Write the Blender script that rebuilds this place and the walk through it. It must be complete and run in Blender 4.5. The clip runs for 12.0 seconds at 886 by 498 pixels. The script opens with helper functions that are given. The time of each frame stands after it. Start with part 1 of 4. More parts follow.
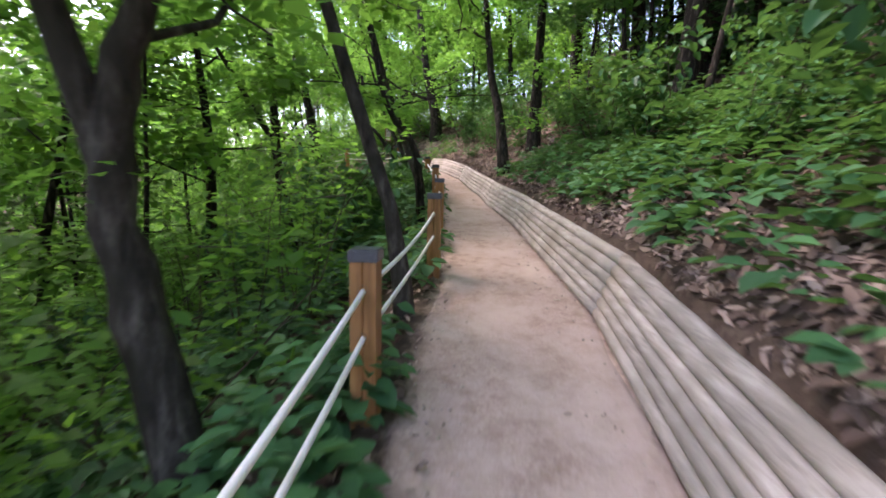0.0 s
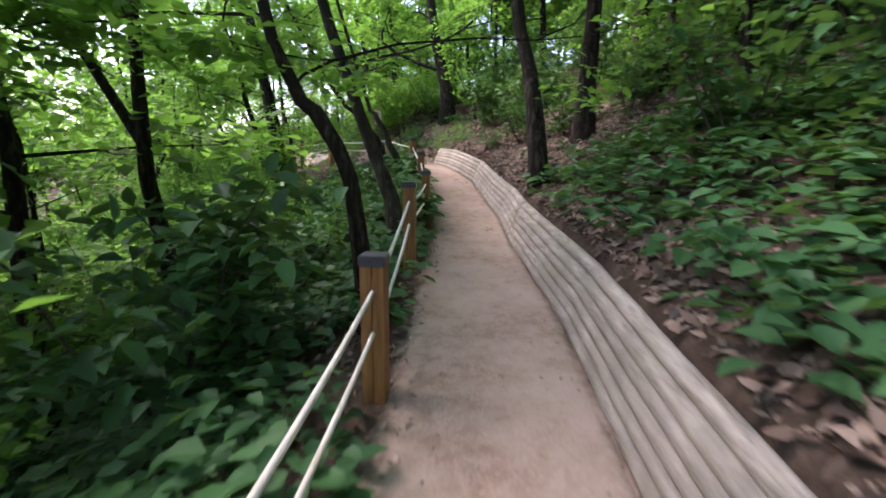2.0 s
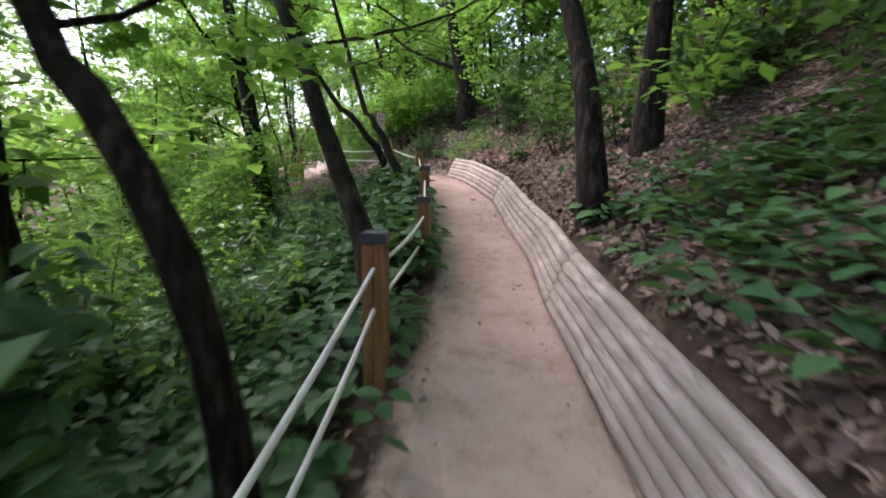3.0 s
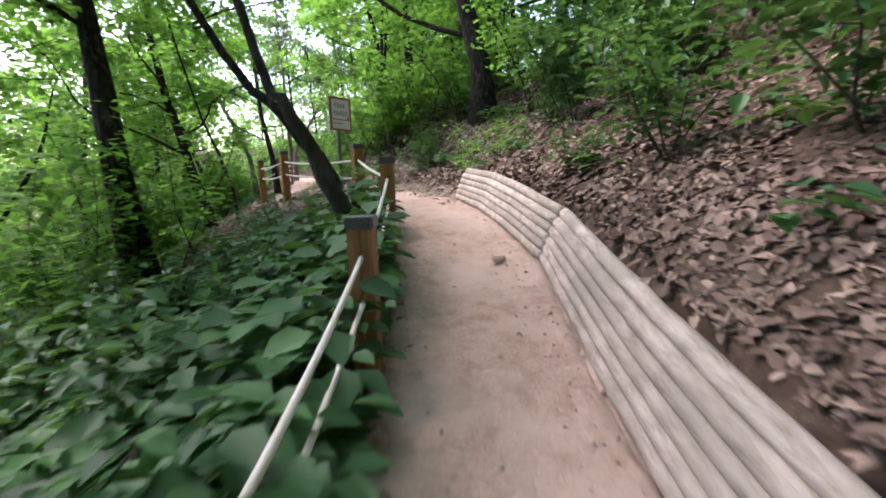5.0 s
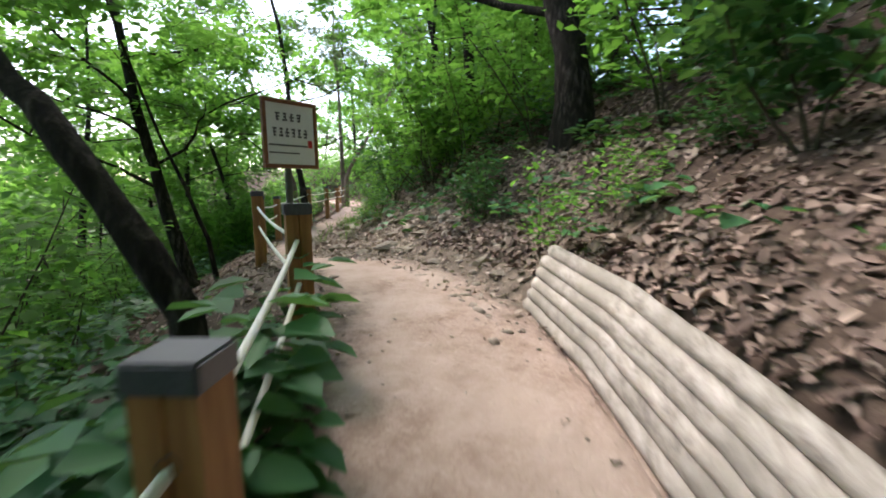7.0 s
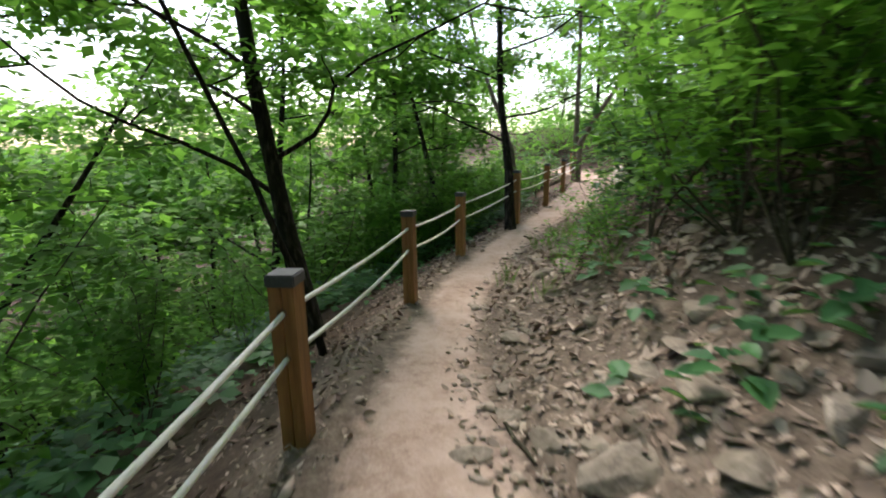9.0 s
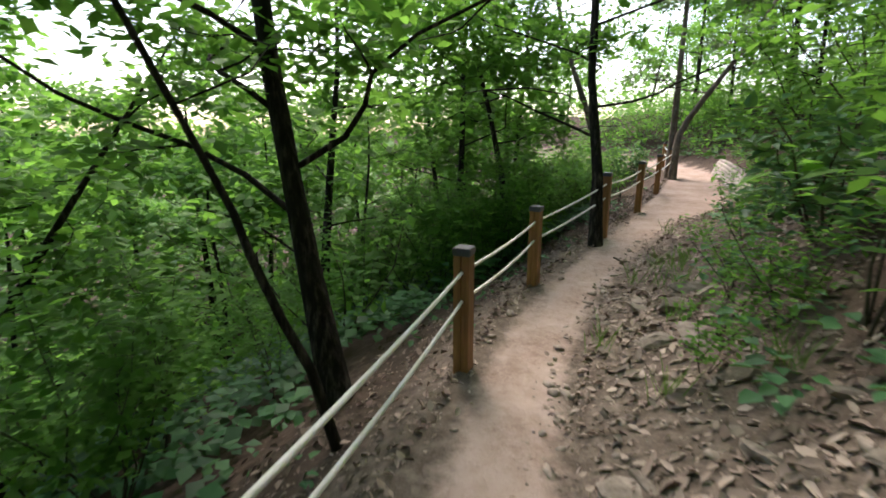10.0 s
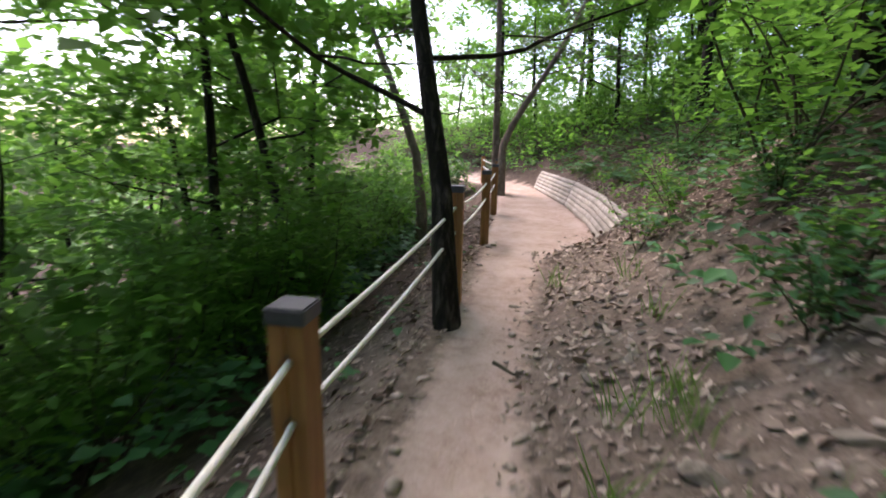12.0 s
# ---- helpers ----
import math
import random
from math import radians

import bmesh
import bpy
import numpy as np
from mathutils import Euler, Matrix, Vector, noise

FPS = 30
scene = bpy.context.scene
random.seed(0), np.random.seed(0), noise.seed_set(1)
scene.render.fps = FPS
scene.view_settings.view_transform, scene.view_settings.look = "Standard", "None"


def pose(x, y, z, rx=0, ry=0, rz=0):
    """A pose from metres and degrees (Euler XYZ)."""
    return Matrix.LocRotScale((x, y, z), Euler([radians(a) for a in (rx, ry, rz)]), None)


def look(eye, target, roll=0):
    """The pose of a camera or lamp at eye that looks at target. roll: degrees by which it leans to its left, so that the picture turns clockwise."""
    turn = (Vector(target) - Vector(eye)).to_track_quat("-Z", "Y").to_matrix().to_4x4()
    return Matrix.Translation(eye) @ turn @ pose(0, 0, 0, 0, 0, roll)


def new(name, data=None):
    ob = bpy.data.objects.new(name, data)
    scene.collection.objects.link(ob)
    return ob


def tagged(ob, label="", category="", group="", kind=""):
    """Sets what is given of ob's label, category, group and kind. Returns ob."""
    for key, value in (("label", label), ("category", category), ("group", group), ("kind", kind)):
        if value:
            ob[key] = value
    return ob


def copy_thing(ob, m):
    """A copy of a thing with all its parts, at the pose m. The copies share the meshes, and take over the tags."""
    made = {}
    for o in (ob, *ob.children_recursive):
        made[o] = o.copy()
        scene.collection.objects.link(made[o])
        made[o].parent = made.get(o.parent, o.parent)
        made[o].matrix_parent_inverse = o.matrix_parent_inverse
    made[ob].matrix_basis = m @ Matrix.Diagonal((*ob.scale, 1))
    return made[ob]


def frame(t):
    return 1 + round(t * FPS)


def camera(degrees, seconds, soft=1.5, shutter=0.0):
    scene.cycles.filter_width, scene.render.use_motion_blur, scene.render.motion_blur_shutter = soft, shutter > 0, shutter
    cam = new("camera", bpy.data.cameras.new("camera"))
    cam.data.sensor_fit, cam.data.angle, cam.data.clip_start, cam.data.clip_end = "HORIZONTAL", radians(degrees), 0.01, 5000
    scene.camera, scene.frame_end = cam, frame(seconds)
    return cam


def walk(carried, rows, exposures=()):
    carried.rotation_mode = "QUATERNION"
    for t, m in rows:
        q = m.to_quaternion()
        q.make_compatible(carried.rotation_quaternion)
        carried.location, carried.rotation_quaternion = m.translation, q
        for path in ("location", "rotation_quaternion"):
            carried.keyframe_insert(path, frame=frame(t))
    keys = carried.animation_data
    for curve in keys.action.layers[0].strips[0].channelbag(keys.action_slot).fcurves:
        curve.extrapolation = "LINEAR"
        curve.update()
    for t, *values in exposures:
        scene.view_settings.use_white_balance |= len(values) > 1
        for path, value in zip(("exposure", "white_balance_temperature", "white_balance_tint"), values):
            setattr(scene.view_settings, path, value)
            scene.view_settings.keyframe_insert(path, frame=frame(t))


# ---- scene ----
cam = camera(89.5, 12.0, soft=1.8, shutter=0.4)
PATH = [
    (0, (0.054, -0.04, 1.249), (0.044, 1.942, 0.978), 1.3),
    (0.5, (0.221, 0.983, 1.37), (0.201, 2.965, 1.1), 0.8),
    (1, (0.364, 1.967, 1.508), (0.341, 3.946, 1.216), 1.1),
    (1.5, (0.443, 2.979, 1.628), (0.41, 4.956, 1.323), 0.4),
    (2, (0.433, 3.891, 1.797), (0.306, 5.853, 1.432), 0.6),
    (2.5, (0.451, 4.892, 1.865), (0.252, 6.848, 1.495), 0.5),
    (3, (0.438, 5.846, 1.955), (0.218, 7.804, 1.615), 1.0),
    (3.2, (0.477, 6.245, 1.994), (0.223, 8.201, 1.666), 1.2),
    (5, (0.262, 9.603, 2.216), (-0.073, 11.544, 1.872), -1.6),
    (5.5, (0.226, 10.538, 2.283), (-0.153, 12.476, 1.962), -2.3),
    (6, (0.082, 11.335, 2.393), (-0.337, 13.266, 2.087), -2.2),
    (6.5, (-0.064, 12.126, 2.548), (-0.554, 14.045, 2.272), -1.1),
    (6.7, (-0.111, 12.326, 2.55), (-0.639, 14.237, 2.289), -0.8),
    (8.3, (-0.983, 15.07, 3.067), (-2.222, 16.592, 2.682), -1.9),
    (8.5, (-1.231, 15.352, 3.08), (-2.534, 16.815, 2.68), -1.5),
    (9, (-1.791, 15.982, 3.124), (-3.242, 17.287, 2.686), -0.7),
    (9.5, (-2.32, 16.482, 3.238), (-3.9, 17.619, 2.779), -0.5),
    (10, (-2.799, 16.864, 3.3), (-4.42, 17.923, 2.799), -0.2),
    (10.5, (-3.429, 17.266, 3.18), (-4.992, 18.382, 2.624), 1.1),
    (11, (-4.108, 17.952, 3.081), (-5.519, 19.247, 2.505), 1.4),
    (11.5, (-4.7, 18.688, 3.018), (-5.905, 20.209, 2.53), 1.0),
    (12, (-5.242, 19.58, 2.977), (-6.313, 21.216, 2.555), 1.2),
]
walk(cam, [(t, look(eye, target, roll)) for t, eye, target, roll in PATH],
     exposures=[(0, 2.75, 6800, 29), (1.5, 2.5, 6600, 28), (3, 2.5, 6600, 32), (5, 2.6, 6500, 27), (6.7, 2.35, 6550, 16), (8.5, 2.1, 6650, 11), (9.5, 1.95, 6850, 14), (11, 2.0, 6700, 20), (12, 2.15, 6600, 26)])

# ---- light ----
world = bpy.data.worlds.new("sky")
scene.world = world
world.use_nodes = True
wn = world.node_tree
sky = wn.nodes.new("ShaderNodeTexSky")
sky.sky_type = "NISHITA"
sky.sun_disc = False
sky.sun_elevation, sky.sun_rotation = radians(55), radians(-66)
sky.air_density, sky.dust_density, sky.ozone_density = 1.0, 2.5, 1.0
wn.links.new(sky.outputs["Color"], wn.nodes["Background"].inputs["Color"])
wn.nodes["Background"].inputs["Strength"].default_value = 0.15
sun = new("sun", bpy.data.lights.new("sun", "SUN"))
sun.data.energy, sun.data.angle, sun.data.color = 1.3, radians(25), (1.0, 0.97, 0.92)
sun.matrix_world = look((0, 0, 30), (math.sin(radians(66)) * 21.0, -math.cos(radians(66)) * 21.0, 0))


# ---- materials ----
def material(name, rough=0.8, metal=0.0):
    m = bpy.data.materials.new(name)
    m.use_nodes = True
    p = m.node_tree.nodes["Principled BSDF"]
    p.inputs["Roughness"].default_value = rough
    p.inputs["Metallic"].default_value = metal
    return m, m.node_tree, p


def noise_node(nt, scale, detail=4, rough=0.6, stretch=None):
    tc = nt.nodes.new("ShaderNodeTexCoord")
    n = nt.nodes.new("ShaderNodeTexNoise")
    n.inputs["Scale"].default_value, n.inputs["Detail"].default_value, n.inputs["Roughness"].default_value = scale, detail, rough
    if stretch:
        mp = nt.nodes.new("ShaderNodeMapping")
        mp.inputs["Scale"].default_value = stretch
        nt.links.new(tc.outputs["Object"], mp.inputs["Vector"])
        nt.links.new(mp.outputs["Vector"], n.inputs["Vector"])
    else:
        nt.links.new(tc.outputs["Object"], n.inputs["Vector"])
    return n.outputs["Fac"]


def ramp(nt, fac, *stops):
    r = nt.nodes.new("ShaderNodeValToRGB")
    e = r.color_ramp.elements
    while len(e) < len(stops):
        e.new(0.5)
    for el, (pos, col) in zip(e, stops):
        el.position, el.color = pos, (*col, 1)
    nt.links.new(fac, r.inputs["Fac"])
    return r.outputs["Color"]


def mix(nt, fac, a, b, mode="MIX"):
    n = nt.nodes.new("ShaderNodeMix")
    n.data_type, n.blend_type = "RGBA", mode
    for sock, v in ((n.inputs["Factor"], fac), (n.inputs["A"], a), (n.inputs["B"], b)):
        if isinstance(v, (int, float)):
            sock.default_value = v
        elif isinstance(v, tuple):
            sock.default_value = (*v, 1)
        else:
            nt.links.new(v, sock)
    return n.outputs["Result"]


def bump(nt, p, height, strength=0.4, dist=0.02):
    b = nt.nodes.new("ShaderNodeBump")
    b.inputs["Strength"].default_value, b.inputs["Distance"].default_value = strength, dist
    nt.links.new(height, b.inputs["Height"])
    nt.links.new(b.outputs["Normal"], p.inputs["Normal"])


def two_scale(name, fine, coarse, dark, mid, light, stain, rough=0.85, strength=0.5, dist=0.02, stretch=None, rand=0.0):
    """Colour grain at a fine scale, stains at a coarse one, relief from the fine one."""
    m, nt, p = material(name, rough)
    f = noise_node(nt, fine, 6, 0.65, stretch)
    c = noise_node(nt, coarse, 3, 0.5)
    col = ramp(nt, f, (0.3, dark), (0.5, mid), (0.72, light))
    col = mix(nt, ramp(nt, c, (0.42, (0, 0, 0)), (0.68, (1, 1, 1))), col, stain)
    if rand:
        info = nt.nodes.new("ShaderNodeObjectInfo")
        hsv = nt.nodes.new("ShaderNodeHueSaturation")
        mr = nt.nodes.new("ShaderNodeMapRange")
        mr.inputs["To Min"].default_value, mr.inputs["To Max"].default_value = 1 - rand, 1 + rand
        nt.links.new(info.outputs["Random"], mr.inputs["Value"])
        nt.links.new(mr.outputs["Result"], hsv.inputs["Value"])
        nt.links.new(col, hsv.inputs["Color"])
        col = hsv.outputs["Color"]
    nt.links.new(col, p.inputs["Base Color"])
    p.inputs["Specular IOR Level"].default_value = 0.5 if rough < 0.8 else 0.12
    bump(nt, p, f, strength, dist)
    return m


def leaf_material(name, a, b, c, rough=0.5, thin=0.35):
    """Leaves, each its own shade, with some light let through."""
    m, nt, p = material(name, rough)
    p.inputs["Specular IOR Level"].default_value = 0.2
    g = nt.nodes.new("ShaderNodeNewGeometry")
    col = ramp(nt, g.outputs["Random Per Island"], (0.0, a), (0.55, b), (1.0, c))
    col = mix(nt, 0.35, col, ramp(nt, noise_node(nt, 1.3, 2), (0.35, a), (0.65, c)))
    nt.links.new(col, p.inputs["Base Color"])
    if thin:
        t = nt.nodes.new("ShaderNodeBsdfTranslucent")
        ms = nt.nodes.new("ShaderNodeMixShader")
        ms.inputs["Fac"].default_value = thin
        nt.links.new(mix(nt, 0.5, col, (0.24, 0.5, 0.06)), t.inputs["Color"])
        nt.links.new(p.outputs["BSDF"], ms.inputs[1])
        nt.links.new(t.outputs["BSDF"], ms.inputs[2])
        nt.links.new(ms.outputs["Shader"], nt.nodes["Material Output"].inputs["Surface"])
    return m


def soil_material():
    """Forest soil: pale and trodden where people walk, stony and grey-brown along the bare bank, dark elsewhere."""
    m, nt, p = material("forest_soil", 0.95)
    p.inputs["Specular IOR Level"].default_value = 0.12
    f, g, c, e = noise_node(nt, 60, 5, 0.7), noise_node(nt, 9, 5, 0.7), noise_node(nt, 1.7, 4, 0.6), noise_node(nt, 5.5, 7, 0.75)
    walked = ramp(nt, f, (0.3, (0.295, 0.211, 0.17)), (0.5, (0.37, 0.271, 0.224)), (0.7, (0.45, 0.342, 0.286)))
    walked = mix(nt, ramp(nt, g, (0.36, (0.8, 0.8, 0.8)), (0.56, (0, 0, 0))), walked, (0.25, 0.172, 0.132))
    walked = mix(nt, ramp(nt, c, (0.42, (0, 0, 0)), (0.62, (0.75, 0.75, 0.75))), walked, (0.44, 0.34, 0.288))
    dark = ramp(nt, g, (0.3, (0.03, 0.021, 0.016)), (0.5, (0.068, 0.047, 0.036)), (0.72, (0.135, 0.1, 0.078)))
    dark = mix(nt, ramp(nt, c, (0.42, (0, 0, 0)), (0.68, (0.8, 0.8, 0.8))), dark, (0.07, 0.048, 0.036))
    stony = ramp(nt, g, (0.3, (0.055, 0.041, 0.031)), (0.5, (0.115, 0.087, 0.067)), (0.7, (0.215, 0.17, 0.135)))
    stony = mix(nt, ramp(nt, f, (0.4, (0, 0, 0)), (0.7, (0.6, 0.6, 0.6))), stony, (0.2, 0.158, 0.126))

    def field(name, amount):
        at = nt.nodes.new("ShaderNodeAttribute")
        at.attribute_name = name
        sub, add = nt.nodes.new("ShaderNodeMath"), nt.nodes.new("ShaderNodeMath")
        sub.operation, add.operation = "SUBTRACT", "MULTIPLY_ADD"
        nt.links.new(e, sub.inputs[0])
        sub.inputs[1].default_value = 0.5
        nt.links.new(sub.outputs[0], add.inputs[0])
        add.inputs[1].default_value = amount
        nt.links.new(at.outputs["Fac"], add.inputs[2])
        return add.outputs[0]

    col = mix(nt, ramp(nt, field("stony", 1.2), (0.25, (0, 0, 0)), (0.75, (1, 1, 1))), dark, stony)
    col = mix(nt, ramp(nt, field("trodden", 1.5), (0.22, (0, 0, 0)), (0.5, (0.55, 0.55, 0.55)), (0.8, (1, 1, 1))), col, walked)
    nt.links.new(col, p.inputs["Base Color"])
    bump(nt, p, g, 0.7, 0.035)
    return m


M_SOIL = soil_material()
M_LOG = two_scale("weathered_log_wood", 26, 2.6, (0.19, 0.163, 0.14), (0.36, 0.315, 0.276), (0.48, 0.43, 0.386), (0.27, 0.238, 0.203), 0.9, 0.9, 0.008, (1, 0.12, 1), rand=0.14)
M_POST = two_scale("stained_post_wood", 30, 3, (0.15, 0.06, 0.016), (0.27, 0.12, 0.035), (0.36, 0.175, 0.06), (0.2, 0.09, 0.03), 0.7, 0.35, 0.006, (1, 1, 0.08), rand=0.12)
M_CAP = two_scale("grey_cap", 60, 8, (0.035, 0.037, 0.045), (0.05, 0.053, 0.065), (0.075, 0.08, 0.095), (0.06, 0.06, 0.07), 0.45, 0.15, 0.002)
M_ROPE = two_scale("white_rope", 160, 5, (0.5, 0.49, 0.44), (0.7, 0.69, 0.64), (0.8, 0.79, 0.75), (0.6, 0.58, 0.5), 0.8, 0.6, 0.004)
M_BARK = two_scale("dark_bark", 22, 2, (0.006, 0.005, 0.0042), (0.021, 0.0165, 0.0135), (0.1, 0.084, 0.07), (0.02, 0.017, 0.013), 0.95, 1.0, 0.03, (1, 1, 0.2))
M_PINE = two_scale("pine_bark", 12, 2, (0.06, 0.045, 0.035), (0.15, 0.115, 0.09), (0.28, 0.22, 0.18), (0.12, 0.09, 0.075), 0.95, 1.0, 0.03, (1, 1, 0.35))
M_GREYBARK = two_scale("mottled_grey_bark", 16, 3, (0.014, 0.012, 0.01), (0.048, 0.041, 0.034), (0.135, 0.12, 0.104), (0.03, 0.027, 0.021), 0.95, 1.0, 0.03, (1, 1, 0.3))
M_ROCK = two_scale("brown_grey_rock", 10, 1.5, (0.11, 0.09, 0.073), (0.225, 0.188, 0.155), (0.35, 0.3, 0.25), (0.16, 0.135, 0.1), 0.9, 0.9, 0.03, rand=0.2)
M_STONE = two_scale("broken_stone", 25, 3, (0.22, 0.176, 0.143), (0.34, 0.277, 0.23), (0.45, 0.38, 0.325), (0.28, 0.225, 0.185), 0.9, 0.6, 0.01)
M_LEAF = leaf_material("tree_leaf", (0.028, 0.098, 0.016), (0.066, 0.19, 0.03), (0.15, 0.34, 0.056), 0.6, 0.58)
# the undergrowth's own colour; uphill trees and bushes wear it in place of shade
M_LOW_AND_SHADE = leaf_material("undergrowth_and_shade_leaf", (0.017, 0.06, 0.028), (0.036, 0.122, 0.049), (0.078, 0.205, 0.072), 0.5, 0.22)
# paler copy of the tree leaf, with the haze of distance put into its colour
M_FAR_HAZE = leaf_material("distant_leaf_haze", (0.06, 0.15, 0.035), (0.12, 0.26, 0.07), (0.22, 0.4, 0.13), 0.6, 0.45)
M_NEEDLE = leaf_material("pine_needle", (0.05, 0.08, 0.045), (0.09, 0.12, 0.07), (0.14, 0.17, 0.11), 0.6, 0.2)
M_DRY = leaf_material("dry_leaf", (0.05, 0.031, 0.025), (0.155, 0.1, 0.079), (0.4, 0.3, 0.245), 0.75, 0.0)
M_GREYLEAF = leaf_material("old_dry_leaf", (0.12, 0.087, 0.068), (0.27, 0.2, 0.16), (0.48, 0.39, 0.32), 0.85, 0.0)
M_PEBBLE = two_scale("pale_pebble", 30, 5, (0.25, 0.2, 0.16), (0.38, 0.31, 0.26), (0.5, 0.43, 0.37), (0.3, 0.24, 0.2), 0.9, 0.4, 0.005)
M_GRASS = leaf_material("grass_blade", (0.07, 0.14, 0.03), (0.13, 0.24, 0.05), (0.22, 0.34, 0.09), 0.5, 0.25)
M_STEM = two_scale("twig_bark", 30, 4, (0.03, 0.024, 0.018), (0.06, 0.05, 0.036), (0.1, 0.085, 0.06), (0.05, 0.05, 0.03), 0.9, 0.5, 0.01)
M_BOARD = two_scale("white_sign_panel", 90, 3, (0.58, 0.6, 0.62), (0.66, 0.68, 0.7), (0.7, 0.72, 0.74), (0.6, 0.62, 0.62), 0.5, 0.05, 0.001)
M_FRAME = two_scale("brown_sign_frame", 40, 4, (0.1, 0.035, 0.015), (0.19, 0.07, 0.03), (0.26, 0.1, 0.045), (0.14, 0.05, 0.025), 0.6, 0.3, 0.004)
M_INK = two_scale("dark_ink", 50, 5, (0.05, 0.05, 0.055), (0.07, 0.07, 0.08), (0.1, 0.1, 0.11), (0.08, 0.08, 0.09), 0.6, 0.05, 0.001)
M_RED = two_scale("red_ink", 50, 5, (0.4, 0.02, 0.03), (0.5, 0.03, 0.04), (0.55, 0.05, 0.06), (0.45, 0.03, 0.04), 0.6, 0.05, 0.001)
M_POLE = two_scale("green_grey_pole", 50, 5, (0.05, 0.06, 0.045), (0.08, 0.09, 0.07), (0.11, 0.12, 0.1), (0.07, 0.075, 0.06), 0.5, 0.1, 0.002)


# ---- helpers for building ----
def part(name, bm, mat, parent=None, label="", smooth=False):
    me = bpy.data.meshes.new(name)
    bm.to_mesh(me)
    bm.free()
    return mesh_part(name, me, mat, parent, label, smooth)


def mesh_part(name, me, mat, parent=None, label="", smooth=False):
    me.materials.append(mat)
    if smooth:
        me.shade_smooth()
    ob = new(name, me)
    ob.parent = parent
    return tagged(ob, label)


def raw(name, verts, faces):
    """A mesh from arrays: verts (n, 3); faces an (m, k) array of corners."""
    me = bpy.data.meshes.new(name)
    verts, faces = np.asarray(verts, np.float32), np.asarray(faces, np.int32)
    k = faces.shape[1]
    me.vertices.add(len(verts))
    me.vertices.foreach_set("co", verts.ravel())
    me.loops.add(faces.size)
    me.loops.foreach_set("vertex_index", faces.ravel())
    me.polygons.add(len(faces))
    me.polygons.foreach_set("loop_start", np.arange(0, faces.size, k, dtype=np.int32))
    me.update(calc_edges=True)
    return me


def tube(points, radii, sides=8, wobble=0.0, rng=None):
    """Verts and quads of a tapered tube along points."""
    P = np.asarray(points, float)
    r = np.asarray(radii, float)
    t = np.gradient(P, axis=0)
    t /= np.linalg.norm(t, axis=1)[:, None] + 1e-9
    ref = np.array([0.31, 0.95, 0.05]) if abs(t[0, 2]) > 0.6 else np.array([0, 0, 1.0])
    a = np.cross(t, ref)
    a /= np.linalg.norm(a, axis=1)[:, None] + 1e-9
    b = np.cross(t, a)
    ang = np.arange(sides) * 2 * math.pi / sides
    rr = r[:, None] * np.ones(sides)
    if wobble:
        rr = rr * (1 + wobble * rng.standard_normal(rr.shape))
    V = P[:, None] + rr[..., None] * (np.cos(ang)[None, :, None] * a[:, None] + np.sin(ang)[None, :, None] * b[:, None])
    n = len(P)
    i = np.arange(n - 1)[:, None] * sides
    j = np.arange(sides)[None]
    k = (j + 1) % sides
    F = np.stack([i + j, i + k, i + sides + k, i + sides + j], -1).reshape(-1, 4)
    return V.reshape(-1, 3), F


def join_geo(pieces):
    V, F, o = [], [], 0
    for v, f in pieces:
        V.append(v)
        F.append(f + o)
        o += len(v)
    return np.concatenate(V), np.concatenate(F)


def leaf_arrays(pos, axis, up, length, width, fold=0.25, droop=0.15):
    """Folded pointed leaves with six outline points each: (n, 3) base points, directions and normals; (n,) sizes."""
    axis = axis / (np.linalg.norm(axis, axis=1)[:, None] + 1e-9)
    side = np.cross(axis, up)
    side /= np.linalg.norm(side, axis=1)[:, None] + 1e-9
    nrm = np.cross(side, axis)
    L, W = length[:, None], width[:, None]
    v = np.stack([
        pos,
        pos + axis * L * 0.35 + side * W * 0.5 + nrm * W * fold,
        pos + axis * L * 0.72 + side * W * 0.36 + nrm * (W * fold - L * droop * 0.4),
        pos + axis * L - nrm * L * droop,
        pos + axis * L * 0.72 - side * W * 0.36 + nrm * (W * fold - L * droop * 0.4),
        pos + axis * L * 0.35 - side * W * 0.5 + nrm * W * fold,
    ], 1)
    n = len(pos)
    o = (np.arange(n) * 6)[:, None, None]
    f = np.array([[0, 1, 2, 3], [0, 3, 4, 5]])[None] + o
    return v.reshape(-1, 3), f.reshape(-1, 4)


def simple_leaves(pos, axis, up, length, width):
    """Leaves of four corners, folded along none, for crowns."""
    axis = axis / (np.linalg.norm(axis, axis=1)[:, None] + 1e-9)
    side = np.cross(axis, up)
    side /= np.linalg.norm(side, axis=1)[:, None] + 1e-9
    L, W = length[:, None], width[:, None]
    nrm = np.cross(side, axis)
    v = np.stack([pos, pos + axis * L * 0.55 + side * W * 0.5 + nrm * W * 0.15, pos + axis * L, pos + axis * L * 0.5 - side * W * 0.5 + nrm * W * 0.15], 1)
    n = len(pos)
    f = np.arange(n * 4).reshape(n, 4)
    return v.reshape(-1, 3), f


def rand_dirs(rng, n):
    d = rng.standard_normal((n, 3))
    return d / np.linalg.norm(d, axis=1)[:, None]


